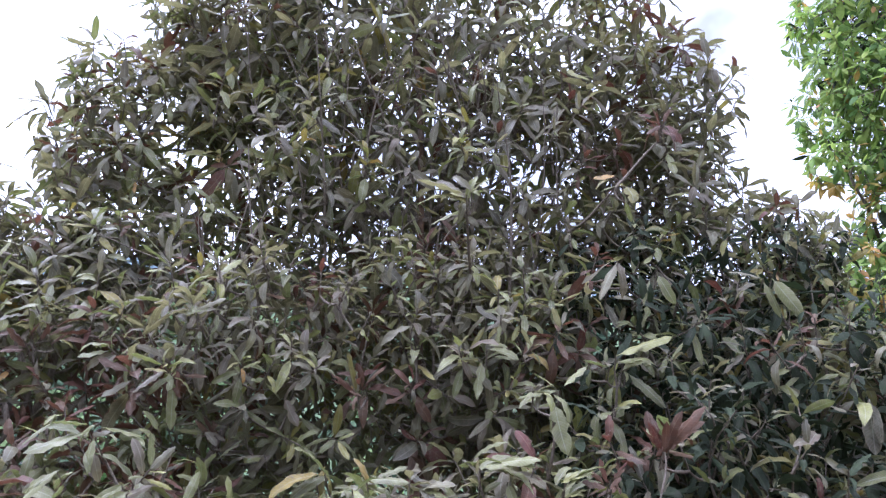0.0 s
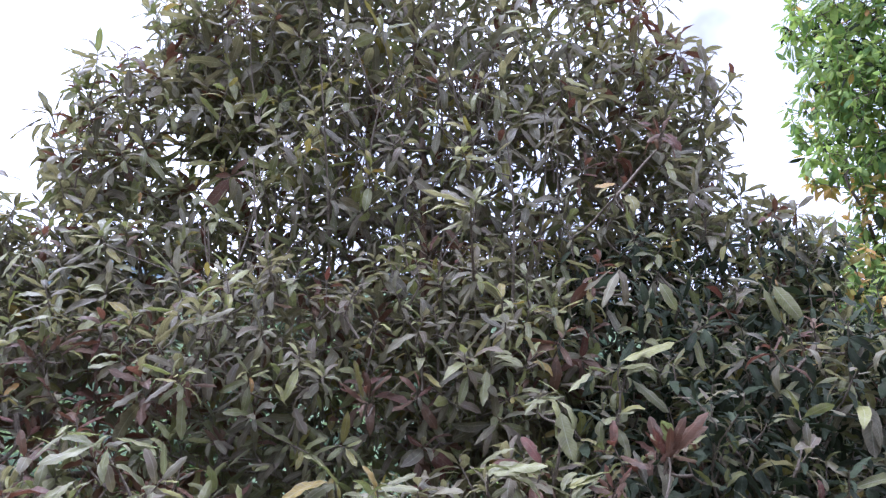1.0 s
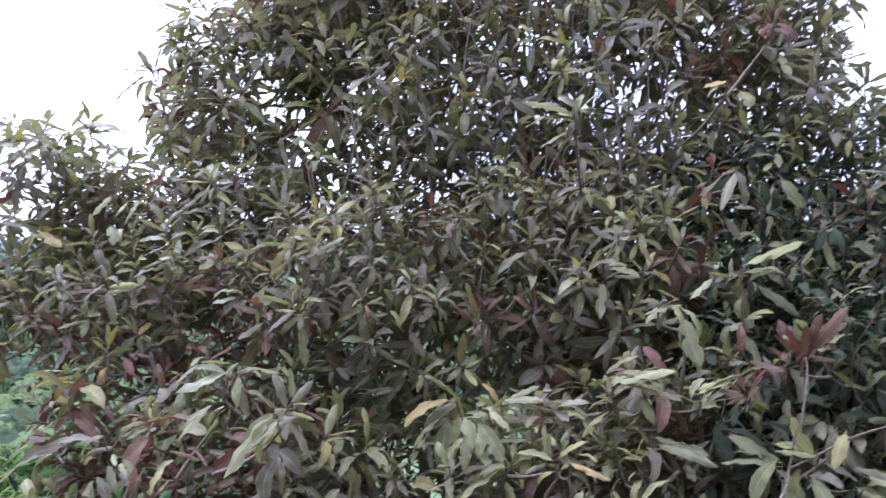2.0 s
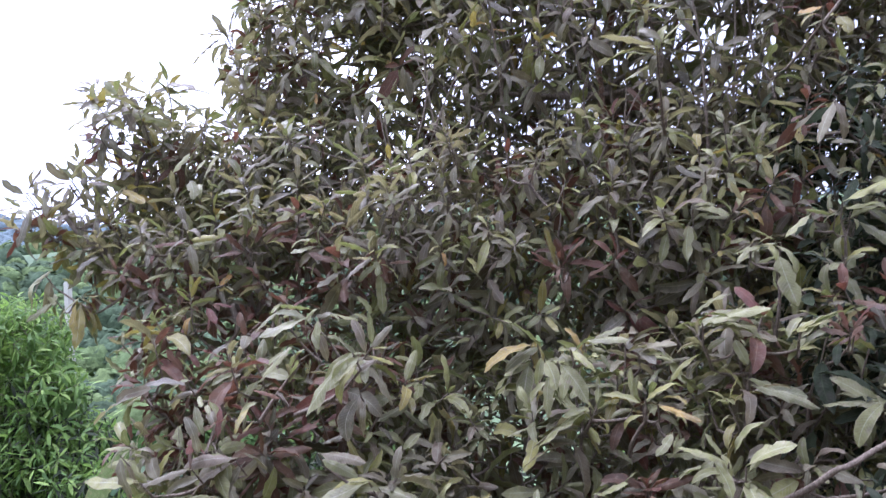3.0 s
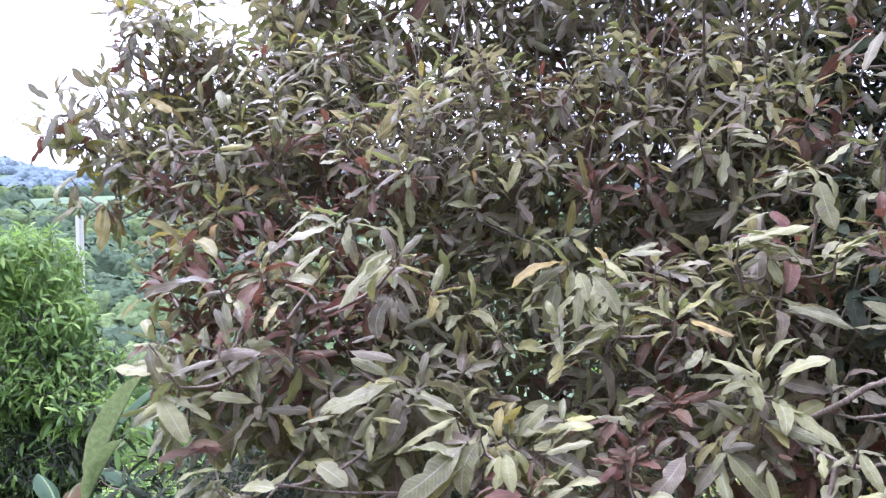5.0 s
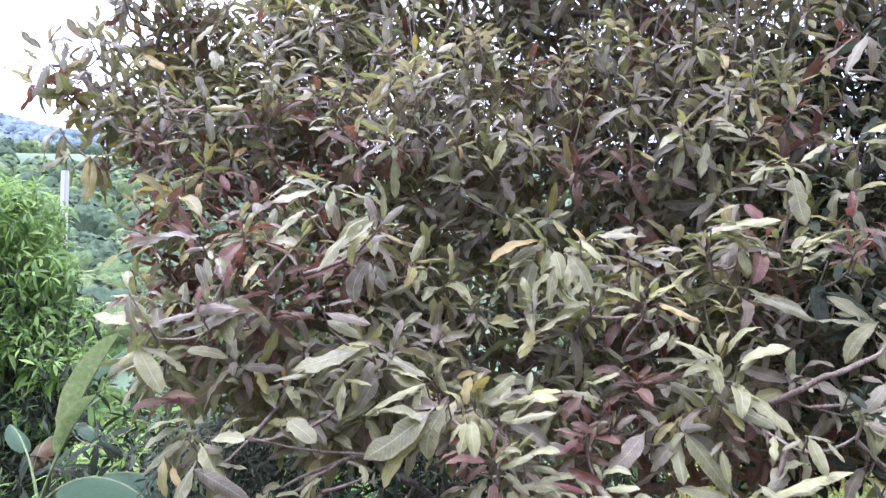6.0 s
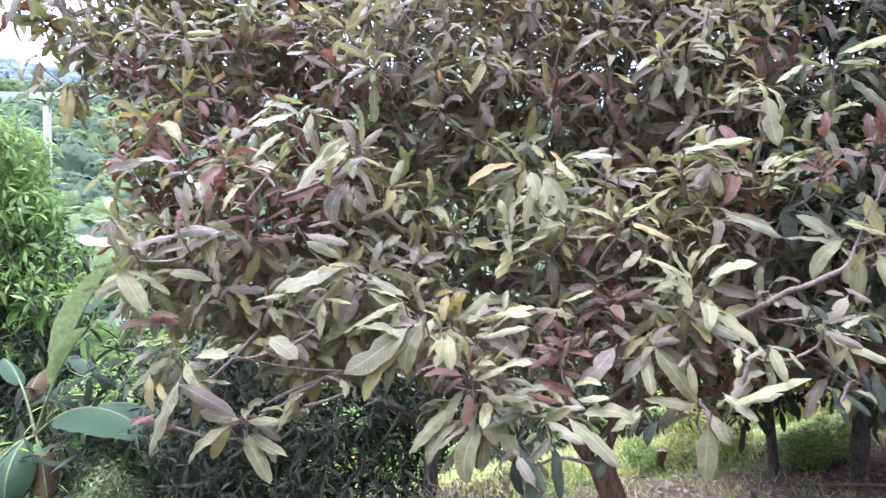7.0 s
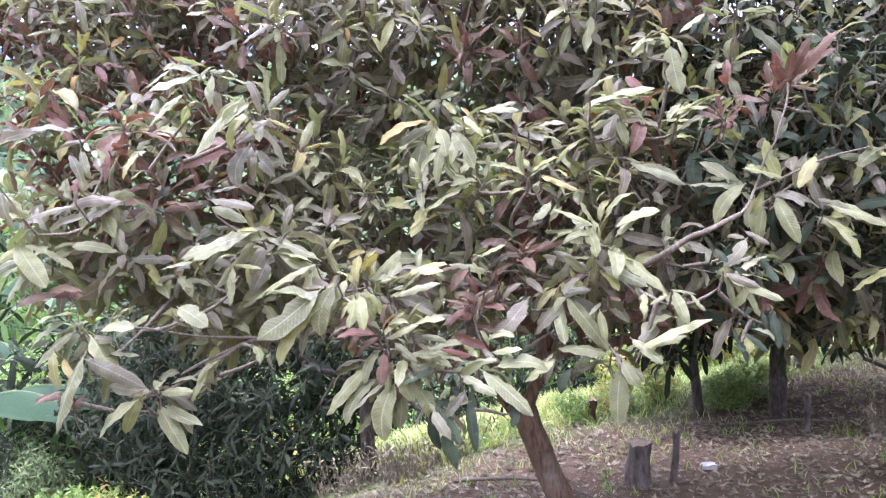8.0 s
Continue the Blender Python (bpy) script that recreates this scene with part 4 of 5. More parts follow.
main_lobes += [
    L(-2.5, 4.3, 2.95, 0.6, 0.4, 0.38, 0.9), L(-1.0, 5.0, 3.15, 0.9, 0.35, 0.35, 0.8), L(0.1, 5.1, 3.2, 0.9, 0.35, 0.35, 0.8), L(1.0, 5.0, 3.1, 0.6, 0.35, 0.35, 0.8), L(-1.0, 4.7, 2.75, 0.8, 0.4, 0.4, 0.9), L(0.2, 4.8, 2.8, 0.8, 0.4, 0.42, 0.9), L(-1.3, 4.3, 1.75, 0.9, 0.5, 0.6, 0.65), L(-0.1, 4.5, 1.75, 0.8, 0.5, 0.6, 0.65), L(1.2, 4.7, 1.9, 0.8, 0.5, 0.65, 0.75),
    L(0.35, 4.5, 3.6, 0.8, 0.7, 0.75, 0.7), L(1.15, 4.8, 4.1, 0.68, 0.55, 0.5, 0.9), L(-2.0, 4.7, 4.0, 0.68, 0.6, 0.5, 0.95),
    L(-1.4, 4.9, 4.65, 0.7, 0.6, 0.6, 1.0), L(-0.6, 4.9, 4.7, 0.85, 0.7, 0.7, 0.8), L(0.6, 4.9, 4.7, 0.85, 0.7, 0.75, 0.78), L(-0.3, 5.0, 5.4, 1.1, 0.7, 0.5, 0.8), L(1.3, 4.6, 3.5, 0.42, 0.5, 0.42, 0.95), L(1.85, 4.4, 3.0, 0.42, 0.4, 0.38),
]
# the top of the crown is thin, and the sky shows through it
main_lobes = [(c, r, max(dense * 0.82, 0.72) if c[2] > 3.3 else dense) for c, r, dense in main_lobes]
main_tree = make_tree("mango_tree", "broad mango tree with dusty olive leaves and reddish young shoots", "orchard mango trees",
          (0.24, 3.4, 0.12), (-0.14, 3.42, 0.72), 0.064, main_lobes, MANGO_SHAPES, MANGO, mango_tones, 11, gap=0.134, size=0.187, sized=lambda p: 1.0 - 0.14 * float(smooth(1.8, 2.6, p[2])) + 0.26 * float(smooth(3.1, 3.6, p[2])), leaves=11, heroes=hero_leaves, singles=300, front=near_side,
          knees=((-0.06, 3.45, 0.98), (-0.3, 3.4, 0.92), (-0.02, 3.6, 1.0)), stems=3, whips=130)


def bough(points, r0, r1, seed):
    """A bare stretch of branch of the broad tree, between the leaves of its near side."""
    pts = np.concatenate([bend(p, q, 6, 0.0, 0.012, seed + k)[(1 if k else 0):] for k, (p, q) in enumerate(zip(points, points[1:]))])
    v, q = tube(pts, np.linspace(r0, r1, len(pts)), 8, seed, 0.10)
    part("branch", mesh_of("branch", v - np.array(main_tree.location), q, None, [TWIG]), main_tree, "bare grey-brown branch")


bough([(0.05, 3.05, 1.30), (0.35, 2.62, 1.55), (0.47, 2.58, 1.63), (0.60, 2.62, 1.69)], 0.011, 0.008, 3)
bough([(0.60, 2.62, 1.69), (0.67, 2.75, 1.76), (0.73, 2.75, 1.92), (0.78, 2.82, 2.12)], 0.0055, 0.003, 4)
bough([(0.67, 2.75, 1.76), (0.85, 2.72, 1.85), (1.01, 2.70, 1.90)], 0.005, 0.003, 5)
bough([(-0.30, 3.40, 0.95), (-0.84, 2.80, 1.23), (-0.97, 2.60, 1.24), (-1.12, 2.55, 1.22), (-1.29, 2.45, 1.14)], 0.013, 0.005, 6)
bough([(-0.97, 2.60, 1.24), (-1.20, 2.45, 1.28), (-1.44, 2.20, 1.36)], 0.006, 0.003, 7)
bough([(-1.12, 2.55, 1.22), (-1.20, 2.40, 1.16), (-1.27, 2.26, 1.12)], 0.007, 0.004, 8)
bough([(-0.16, 2.85, 1.62), (-0.11, 2.75, 1.74), (-0.09, 2.70, 1.81)], 0.007, 0.004, 9)
bough([(0.05, 3.05, 1.30), (0.15, 2.75, 1.28), (0.22, 2.52, 1.22)], 0.010, 0.005, 10)


# trees of the back row: their shade is painted by near-black leaves
def shade_tones(p, rng):
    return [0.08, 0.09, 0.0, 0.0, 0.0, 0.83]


make_tree("mango_tree", "mango tree with bare straight trunk on litter, shade put into its leaf colour", "orchard mango trees", (1.6, 5.69, land(1.6, 5.69)), (1.58, 5.72, 0.66), 0.062,
          # lobes (2.6, 6.6) and (3.3, 6.2) are canopy added to shade the soil
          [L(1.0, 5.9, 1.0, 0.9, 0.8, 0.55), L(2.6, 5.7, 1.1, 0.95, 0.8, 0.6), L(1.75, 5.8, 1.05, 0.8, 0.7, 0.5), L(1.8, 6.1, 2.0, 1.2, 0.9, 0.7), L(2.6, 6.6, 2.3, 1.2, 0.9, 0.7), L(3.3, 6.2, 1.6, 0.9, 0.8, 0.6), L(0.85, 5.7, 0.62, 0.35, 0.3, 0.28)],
          MANGO_PLAIN, MANGO, shade_tones, 12, gap=0.16, size=0.21, bark=BARK_DARK)
make_tree("mango_tree", "slender mango tree behind the others, shade put into its leaf colour", "orchard mango trees", (1.1, 5.95, land(1.1, 5.95)), (1.02, 6.05, 0.42), 0.04,
          [L(0.75, 6.6, 1.0, 0.9, 0.7, 0.6), L(1.6, 7.2, 1.2, 0.8, 0.7, 0.7), L(0.2, 7.4, 2.0, 1.0, 0.8, 0.8)], MANGO_PLAIN, MANGO, shade_tones, 13, gap=0.22, bark=BARK_DARK)
make_tree("mango_tree", "mango tree at the end of the row, shade put into its leaf colour", "orchard mango trees", (2.32, 7.7, land(2.32, 7.7)), (2.36, 7.8, 0.6), 0.06,
          [L(2.4, 8.6, 1.5, 1.1, 0.9, 0.9), L(3.9, 8.8, 1.7, 1.1, 0.9, 0.9), L(3.2, 8.6, 2.6, 1.1, 0.8, 0.7)], MANGO_PLAIN, MANGO, shade_tones, 14, gap=0.24, bark=BARK_DARK)
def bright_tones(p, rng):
    """Sun and shade as leaf tones: yellow-green left side, darker right; golden young leaves on the low boughs."""
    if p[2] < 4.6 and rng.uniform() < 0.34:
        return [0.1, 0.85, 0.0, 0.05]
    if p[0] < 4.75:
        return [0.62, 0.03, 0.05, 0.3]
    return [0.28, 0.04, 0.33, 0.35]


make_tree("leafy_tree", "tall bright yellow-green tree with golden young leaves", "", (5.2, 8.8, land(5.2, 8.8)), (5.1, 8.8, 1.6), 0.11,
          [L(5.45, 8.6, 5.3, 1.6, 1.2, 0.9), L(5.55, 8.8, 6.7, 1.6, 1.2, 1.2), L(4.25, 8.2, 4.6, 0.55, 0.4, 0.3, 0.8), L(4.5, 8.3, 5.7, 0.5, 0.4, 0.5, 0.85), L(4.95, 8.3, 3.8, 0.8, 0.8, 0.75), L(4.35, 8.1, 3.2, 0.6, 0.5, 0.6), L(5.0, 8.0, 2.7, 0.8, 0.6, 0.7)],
          BROAD_SHAPES, [LEAF_BRIGHT, LEAF_GOLD, LEAF_SHADED, LEAF_FRESH], bright_tones, 15, gap=0.18, leaves=11, size=0.205, droop=0.8)
# the broad tree's shade over this one is put into its leaf colour
make_tree("dark_bushy_tree", "low dark green tree with narrow leaves and several stems, shade included in its colour", "", (-1.35, 5.3, land(-1.35, 5.3)), (-1.42, 5.4, 0.15), 0.055,
          [L(-3.75, 6.2, 0.1, 0.55, 0.5, 0.35), L(-3.5, 5.9, -0.4, 0.5, 0.5, 0.45), L(-3.1, 5.8, -0.05, 0.9, 0.7, 0.6), L(-2.2, 5.8, 0.1, 0.8, 0.7, 0.55), L(-1.6, 5.9, 0.5, 0.75, 0.7, 0.5),
           L(-2.7, 5.9, 0.7, 0.9, 0.7, 0.5), L(-2.7, 5.5, -0.55, 0.8, 0.5, 0.35), L(-1.95, 5.4, -0.3, 0.55, 0.4, 0.35)],
          NARROW_SHAPES, [LEAF_SHADED], lambda p, rng: 0, 16, gap=0.14, leaves=12, size=0.17, bark=BARK_DARK)
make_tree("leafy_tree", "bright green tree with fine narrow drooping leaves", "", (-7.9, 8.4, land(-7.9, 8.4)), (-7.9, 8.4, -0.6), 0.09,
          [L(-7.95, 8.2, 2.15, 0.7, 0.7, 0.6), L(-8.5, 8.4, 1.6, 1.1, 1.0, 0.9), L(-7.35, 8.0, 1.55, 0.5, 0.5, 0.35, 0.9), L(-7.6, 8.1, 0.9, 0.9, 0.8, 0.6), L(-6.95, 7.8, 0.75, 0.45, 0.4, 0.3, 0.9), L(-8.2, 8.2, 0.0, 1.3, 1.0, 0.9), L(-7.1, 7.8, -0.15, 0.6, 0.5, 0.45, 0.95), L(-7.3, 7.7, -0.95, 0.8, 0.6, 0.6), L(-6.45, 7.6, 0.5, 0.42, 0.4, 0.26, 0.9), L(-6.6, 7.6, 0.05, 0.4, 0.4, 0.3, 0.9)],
          # shade under the crown painted by height: darker leaf tone lower down
          NARROW_SHAPES, [LEAF_FRESH, LEAF_SHADED], lambda p, rng: [1.0, 0.0] if p[2] > 1.2 + 0.6 * rng.uniform() else ([0.75, 0.25] if p[2] > 0.3 else [0.25, 0.75]), 17, gap=0.155, leaves=14, size=0.24, bark=BARK_DARK, droop=0.7)


# ---- banana plants ----
def blade(line, width, seed, cross=7, whole=True, fold=None):
    """A banana blade along a line: two wings that hang from the rib, with a torn, uneven edge."""
    rng = np.random.RandomState(seed)
    line = np.asarray(line, float)
    n = len(line)
    rag = 0.03 if whole else 0.2
    way = np.gradient(line, axis=0)
    way /= np.linalg.norm(way, axis=1)[:, None]
    side = np.cross(way, (0, 0, 1.0))
    side /= np.linalg.norm(side, axis=1)[:, None] + 1e-9
    upw = np.cross(side, way)
    t = np.linspace(0, 1, n)
    w = width * 0.5 * np.clip(np.sin(np.pi * np.clip(t * 0.93 + 0.05, 0, 1)), 0.02, 1) ** 0.55 * (1 + rng.uniform(-rag, rag, n))
    w[-1] = 0.01
    vs, us = [], []
    hang = rng.uniform(0.5, 0.8) if fold is None else -fold
    for k in range(cross):
        c = 2 * k / (cross - 1) - 1
        vs.append(line + side * (w * c)[:, None] - upw * (w * abs(c) ** 1.4 * hang + 0.3 * rag * width * rng.uniform(-1, 1, n) * abs(c))[:, None])
        us.append(np.stack([t, np.full(n, 0.5 + c / 2)], -1))
    i, k = np.meshgrid(np.arange(n - 1), np.arange(cross - 1), indexing="ij")
    a = (k * n + i).ravel()
    return np.concatenate(vs), np.stack([a, a + n, a + n + 1, a + 1], -1), np.concatenate(us)


STEM_GREEN = bark_material("banana_stem", (0.06, 0.06, 0.03), (0.14, 0.14, 0.07), 12.0)
RIB = bark_material("banana_rib", (0.09, 0.12, 0.05), (0.15, 0.19, 0.08), 20.0)
DRY_BLADE = leaf_material("dry_blade", [(0.0, (0.05, 0.032, 0.014)), (1.0, (0.10, 0.065, 0.026))], (0.2, 0.12, 0.05), 0.15, spec=0.08, dusty=0.05, worn=0.1, edge=(0.10, 0.07, 0.03), ribs=(0.14, 0.10, 0.05))


def banana(x, y, tall, label, seed, leaves, girth=0.07):
    """leaves: bearing (degrees from +x), rise of the stalk (degrees), length, width, how far it bows down, share of bare stalk, kind."""
    z = float(land(x, y))
    thing = tagged(new("banana_plant"), label, "banana plant", "banana plants")
    thing.location = (x, y, z)
    line = bend((0, 0, -0.2), (0.04, 0, tall), 9, 0, 0.03, seed)
    part("pseudostem", mesh_of("pseudostem", *tube(line, np.linspace(girth, girth * 0.5, 9), 12, seed, 0.05), None, [STEM_GREEN]), thing)
    for k, (az, rise, length, width, bow, bare, kind) in enumerate(leaves):
        a, e = radians(az), radians(rise)
        n = 26
        t = np.linspace(0, 1, n)
        ang = e - radians(bow) * t ** 1.3
        step = length / (n - 1)
        h, v = np.concatenate([[0], np.cumsum(np.cos(ang[:-1]) * step)]), np.concatenate([[0], np.cumsum(np.sin(ang[:-1]) * step)])
        spine = np.stack([h * math.cos(a), h * math.sin(a), v], -1) + np.array([0.04, 0, tall - 0.06])
        bl = spine[int(bare * n):]
        mat = {"green": LEAF_BANANA, "dry": DRY_BLADE, "young": LEAF_BANANA_YOUNG}[kind]
        ob = part("leaf", mesh_of("leaf", *blade(bl, width, seed * 20 + k, 7, kind != "dry", 0.9 if kind == "young" else None), [mat]), thing,
                  {"dry": "withered brown hanging leaf", "young": "pale half-rolled upright leaf", "green": ""}[kind])
        part("midrib", mesh_of("midrib", *tube(spine - (0, 0, 0.004), np.linspace(0.017, 0.003, n), 7, k), None, [RIB]), ob)


banana(-5.48, 6.05, float(-0.46 - land(-5.48, 6.05)), "young banana plant with broad arching green leaves", 1,
       [(-14, 40, 1.65, 0.44, 74, 0.26, "green"), (10, 38, 1.75, 0.40, 88, 0.3, "green"), (-72, 12, 0.95, 0.36, 120, 0.25, "green"), (-100, 0, 0.8, 0.3, 110, 0.2, "green"),
        (8, 72, 1.8, 0.30, 16, 0.42, "young"), (-14, 66, 1.35, 0.20, 24, 0.45, "young"), (150, 60, 1.1, 0.2, 60, 0.5, "green"),
        (-40, -15, 0.75, 0.26, 60, 0.2, "dry"), (-125, -10, 0.7, 0.28, 70, 0.15, "dry")], 0.055)
banana(-6.1, 7.0, float(-0.1 - land(-6.1, 7.0)), "banana plant with short stem and ragged leaves", 2,
       [(40, 72, 1.3, 0.22, 50, 0.35, "green"), (110, 66, 1.2, 0.24, 70, 0.3, "green"), (-20, 40, 1.0, 0.24, 90, 0.3, "green"), (-70, 20, 0.7, 0.22, 90, 0.2, "dry")], 0.06)
banana(-6.2, 10.2, float(-0.3 - land(-6.2, 10.2)), "banana plant with upright leaves on the bank", 3,
       [(0, 65, 1.5, 0.34, 60, 0.2, "green"), (-60, 45, 1.2, 0.34, 90, 0.2, "green"), (60, 60, 1.4, 0.34, 60, 0.2, "green"), (180, 50, 1.3, 0.34, 80, 0.2, "green")], 0.09)


# ---- shrubs, weeds and far woods ----
def make_shrub(label, mats, shapes, r, tall, seed, gap, size, at, leaves=9, tone=0, category="shrub"):
    x, y = at
    z = float(land(x, y))
    lobes = [L(x, y, z + tall * 0.55, r * 0.75, r * 0.75, tall * 0.5), L(x - r * 0.5, y - r * 0.2, z + tall * 0.4, r * 0.55, r * 0.5, tall * 0.4),
             L(x + r * 0.5, y + r * 0.1, z + tall * 0.45, r * 0.5, r * 0.5, tall * 0.42)]
    return make_tree("shrub", label, "", (x, y, z), (x, y, z + tall * 0.15), 0.03, lobes, shapes, mats, lambda p, rng: tone, seed, gap, leaves, size,
                     bark=BARK_DARK, stems=3, category=category)


make_shrub("yellow-green leafy shrub on the grassy bank", [LEAF_GOLD, LEAF_BRIGHT], WEED_SHAPES, 0.8, 1.0, 31, 0.2, 0.2, (-3.6, 7.6), tone=[0.4, 0.6])
shrub_a = make_shrub("bright green weedy shrub in sun", [LEAF_BRIGHT, LEAF_GOLD], WEED_SHAPES, 0.9, 1.1, 32, 0.22, 0.2, (3.8, 11.0), tone=[0.7, 0.3])
shrub_b = make_shrub("dense dark green shrub at the orchard edge", [LEAF_SHADED, LEAF_FRESH], NARROW_SHAPES, 1.3, 2.2, 33, 0.26, 0.3, (0.6, 10.5), tone=[0.82, 0.18])
shrub_c = make_shrub("fresh green bush on the valley side", [LEAF_FRESH, LEAF_BRIGHT], WEED_SHAPES, 1.4, 1.8, 34, 0.25, 0.22, (-7.5, 13.0), leaves=11, tone=[0.6, 0.4])


LEAF_FERN = leaf_material("leaf_fern", [(0.0, (0.10, 0.155, 0.06)), (0.6, (0.16, 0.225, 0.09)), (1.0, (0.23, 0.30, 0.12))], (0.26, 0.38, 0.12), 0.34, 0.55, spec=0.08, dusty=0.03, blotch=(0.10, 0.14, 0.05), edge=(0.15, 0.20, 0.08), worn=0.2, ribs=(0.2, 0.26, 0.12))
fern = make_shrub("tall pale green feathery weeds beside the banana plant", [LEAF_FERN], NARROW_SHAPES, 0.42, 1.15, 35, 0.085, 0.10, (-4.62, 5.95), leaves=8, category="weeds")


def again(ob, x, y, turn, sc, sink=0.0):
    c = copy_thing(ob, pose(x, y, float(land(x, y)) - sink, 0, 0, turn))
    c.scale = (sc, sc, sc)
    return c


for x, y, turn, sc in ((-5.2, 5.75, 120, 0.75), (-4.25, 5.5, 230, 0.8), (-4.9, 6.5, 300, 1.0)):
    again(fern, x, y, turn, sc)
for x, y, turn, sc in ((5.4, 11.6, 80, 1.2), (2.4, 11.4, 200, 1.0), (6.6, 10.6, 30, 1.3), (1.6, 9.2, 140, 0.6), (0.7, 8.6, 260, 0.55), (4.6, 9.8, 300, 0.6), (3.75, 9.6, 120, 0.7), (2.2, 9.4, 20, 0.5)):
    again(shrub_a, x, y, turn, sc)
# the dark copies added round the bananas stand in for deep shade
for x, y, turn, sc in ((-1.4, 11.5, 60, 1.1), (2.6, 12.8, 150, 1.5), (5.0, 13.5, 240, 1.7), (-3.2, 12.8, 330, 1.2), (7.5, 12.5, 20, 1.7), (-0.2, 14.0, 110, 1.5), (-5.1, 7.1, 75, 1.2), (-6.7, 6.7, 25, 0.8), (-4.4, 7.0, 190, 1.0), (-6.0, 6.7, 130, 0.7), (-5.6, 8.6, 240, 0.6), (-6.4, 8.0, 50, 0.7), (-5.0, 8.3, 160, 0.7), (-4.1, 8.9, 280, 0.75), (-7.2, 9.6, 10, 0.8)):
    again(shrub_b, x, y, turn, sc)
for x, y, turn, sc in ((-9.5, 12.0, 90, 1.0), (-11.5, 15.0, 180, 1.3), (-6.0, 16.5, 270, 1.3), (-14.0, 19.0, 45, 1.6), (-10.0, 21.0, 135, 1.6), (-3.6, 10.0, 20, 0.7), (-8.6, 10.4, 215, 0.7)):
    again(shrub_c, x, y, turn, sc)


def dome(vs, qs, ms, at0, rng, at, big, tone, nu=12, nw=6):
    """The lumpy body of a far tree crown; gives the number of vertices."""
    u, w = np.meshgrid(np.linspace(0, 2 * math.pi, nu + 1)[:-1], np.linspace(-0.2, 0.5 * math.pi, nw), indexing="ij")
    lump = 1 + rng.uniform(-0.2, 0.2, u.shape)
    lump[:, -1] = 1.0
    p = np.stack([np.cos(u) * np.cos(w), np.sin(u) * np.cos(w), np.sin(w)], -1) * lump[..., None] * big + np.asarray(at)
    i, j = np.meshgrid(np.arange(nu), np.arange(nw - 1), indexing="ij")
    k, k2 = i * nw + j, ((i + 1) % nu) * nw + j
    vs.append(p.reshape(-1, 3))
    qs.append(np.stack([k, k2, k2 + 1, k + 1], -1).reshape(-1, 4) + at0)
    ms.append(np.full(nu * (nw - 1), tone))
    return nu * nw


def make_woods():
    """Far woods on the hillsides: clumps of rough leaf tufts."""
    rng = np.random.RandomState(77)
    vs, qs, ms, at = [], [], [], 0
    for k in range(5600):
        ridge = k % 2
        r = rng.uniform(250, 450) if ridge else rng.uniform(70, 175)
        th = radians(rng.uniform(112, 152) if rng.uniform() < (0.9 if ridge else 0.75) else rng.uniform(40, 112))
        x, y = r * math.cos(th), r * math.sin(th)
        if not ridge and noise.noise(Vector((x * 0.03, y * 0.03, 0.5))) < -0.3:
            continue
        big = rng.uniform(2.2, 5.0) if ridge else rng.uniform(1.2, 3.0)
        z = float(land(x, y))
        n = 9 if ridge else 30
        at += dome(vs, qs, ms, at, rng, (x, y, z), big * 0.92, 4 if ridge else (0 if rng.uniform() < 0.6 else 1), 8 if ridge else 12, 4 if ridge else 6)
        d = rng.normal(0, 1, (n, 3))
        d /= np.linalg.norm(d, axis=1)[:, None]
        d[:, 2] = np.abs(d[:, 2])
        c = np.array([x, y, z]) + d * big * (0.9, 0.9, 1.0) * rng.uniform(0.85, 1.08, (n, 1))
        e1 = np.cross(d + rng.normal(0, 0.4, (n, 3)), (0.2, 0.1, 1.0))
        e1 /= np.linalg.norm(e1, axis=1)[:, None]
        e2 = np.cross(d, e1)
        s = big * rng.uniform(0.10, 0.22, (n, 1))
        vs.append(np.stack([c - e1 * s, c + e2 * s * 0.8 + d * s * 0.3, c + e1 * s, c - e2 * s * 0.8 + d * s * 0.3], 1).reshape(-1, 3))
        qs.append(np.arange(at, at + 4 * n).reshape(-1, 4))
        at += 4 * n
        ms.append(np.full(n, ms[-1][0]))
    for k in range(700):
        # scrub in the valley, in smaller tufts
        r, th = rng.uniform(15, 72), radians(rng.uniform(108, 152))
        x, y = r * math.cos(th), r * math.sin(th)
        big, n = rng.uniform(0.5, 1.1) + r * 0.012, 80
        tone = 2 if rng.uniform() < 0.5 else 3
        at += dome(vs, qs, ms, at, rng, (x, y, float(land(x, y))), big * 0.85, tone)
        d = rng.normal(0, 1, (n, 3))
        d /= np.linalg.norm(d, axis=1)[:, None]
        d[:, 2] = np.abs(d[:, 2])
        c = np.array([x, y, float(land(x, y))]) + d * big * rng.uniform(0.5, 1.0, (n, 1))
        e1 = np.cross(d + rng.normal(0, 0.5, (n, 3)), (0.2, 0.1, 1.0))
        e1 /= np.linalg.norm(e1, axis=1)[:, None]
        e2 = np.cross(d, e1)
        s = (0.05 + r * 0.0035) * rng.uniform(0.6, 1.4, (n, 1))
        vs.append(np.stack([c - e1 * s * 1.6, c + e2 * s * 0.6, c + e1 * s * 1.6, c - e2 * s * 0.6], 1).reshape(-1, 3))
        qs.append(np.arange(at, at + 4 * n).reshape(-1, 4))
        at += 4 * n
        ms.append(np.full(n, tone))
    v = np.concatenate(vs)
    me = mesh_of("hillside_woods", v, np.concatenate(qs), None, [WOOD_DARK, WOOD_LIGHT, SCRUB_DARK, SCRUB_LIGHT, WOOD_HAZED], np.concatenate(ms), True)
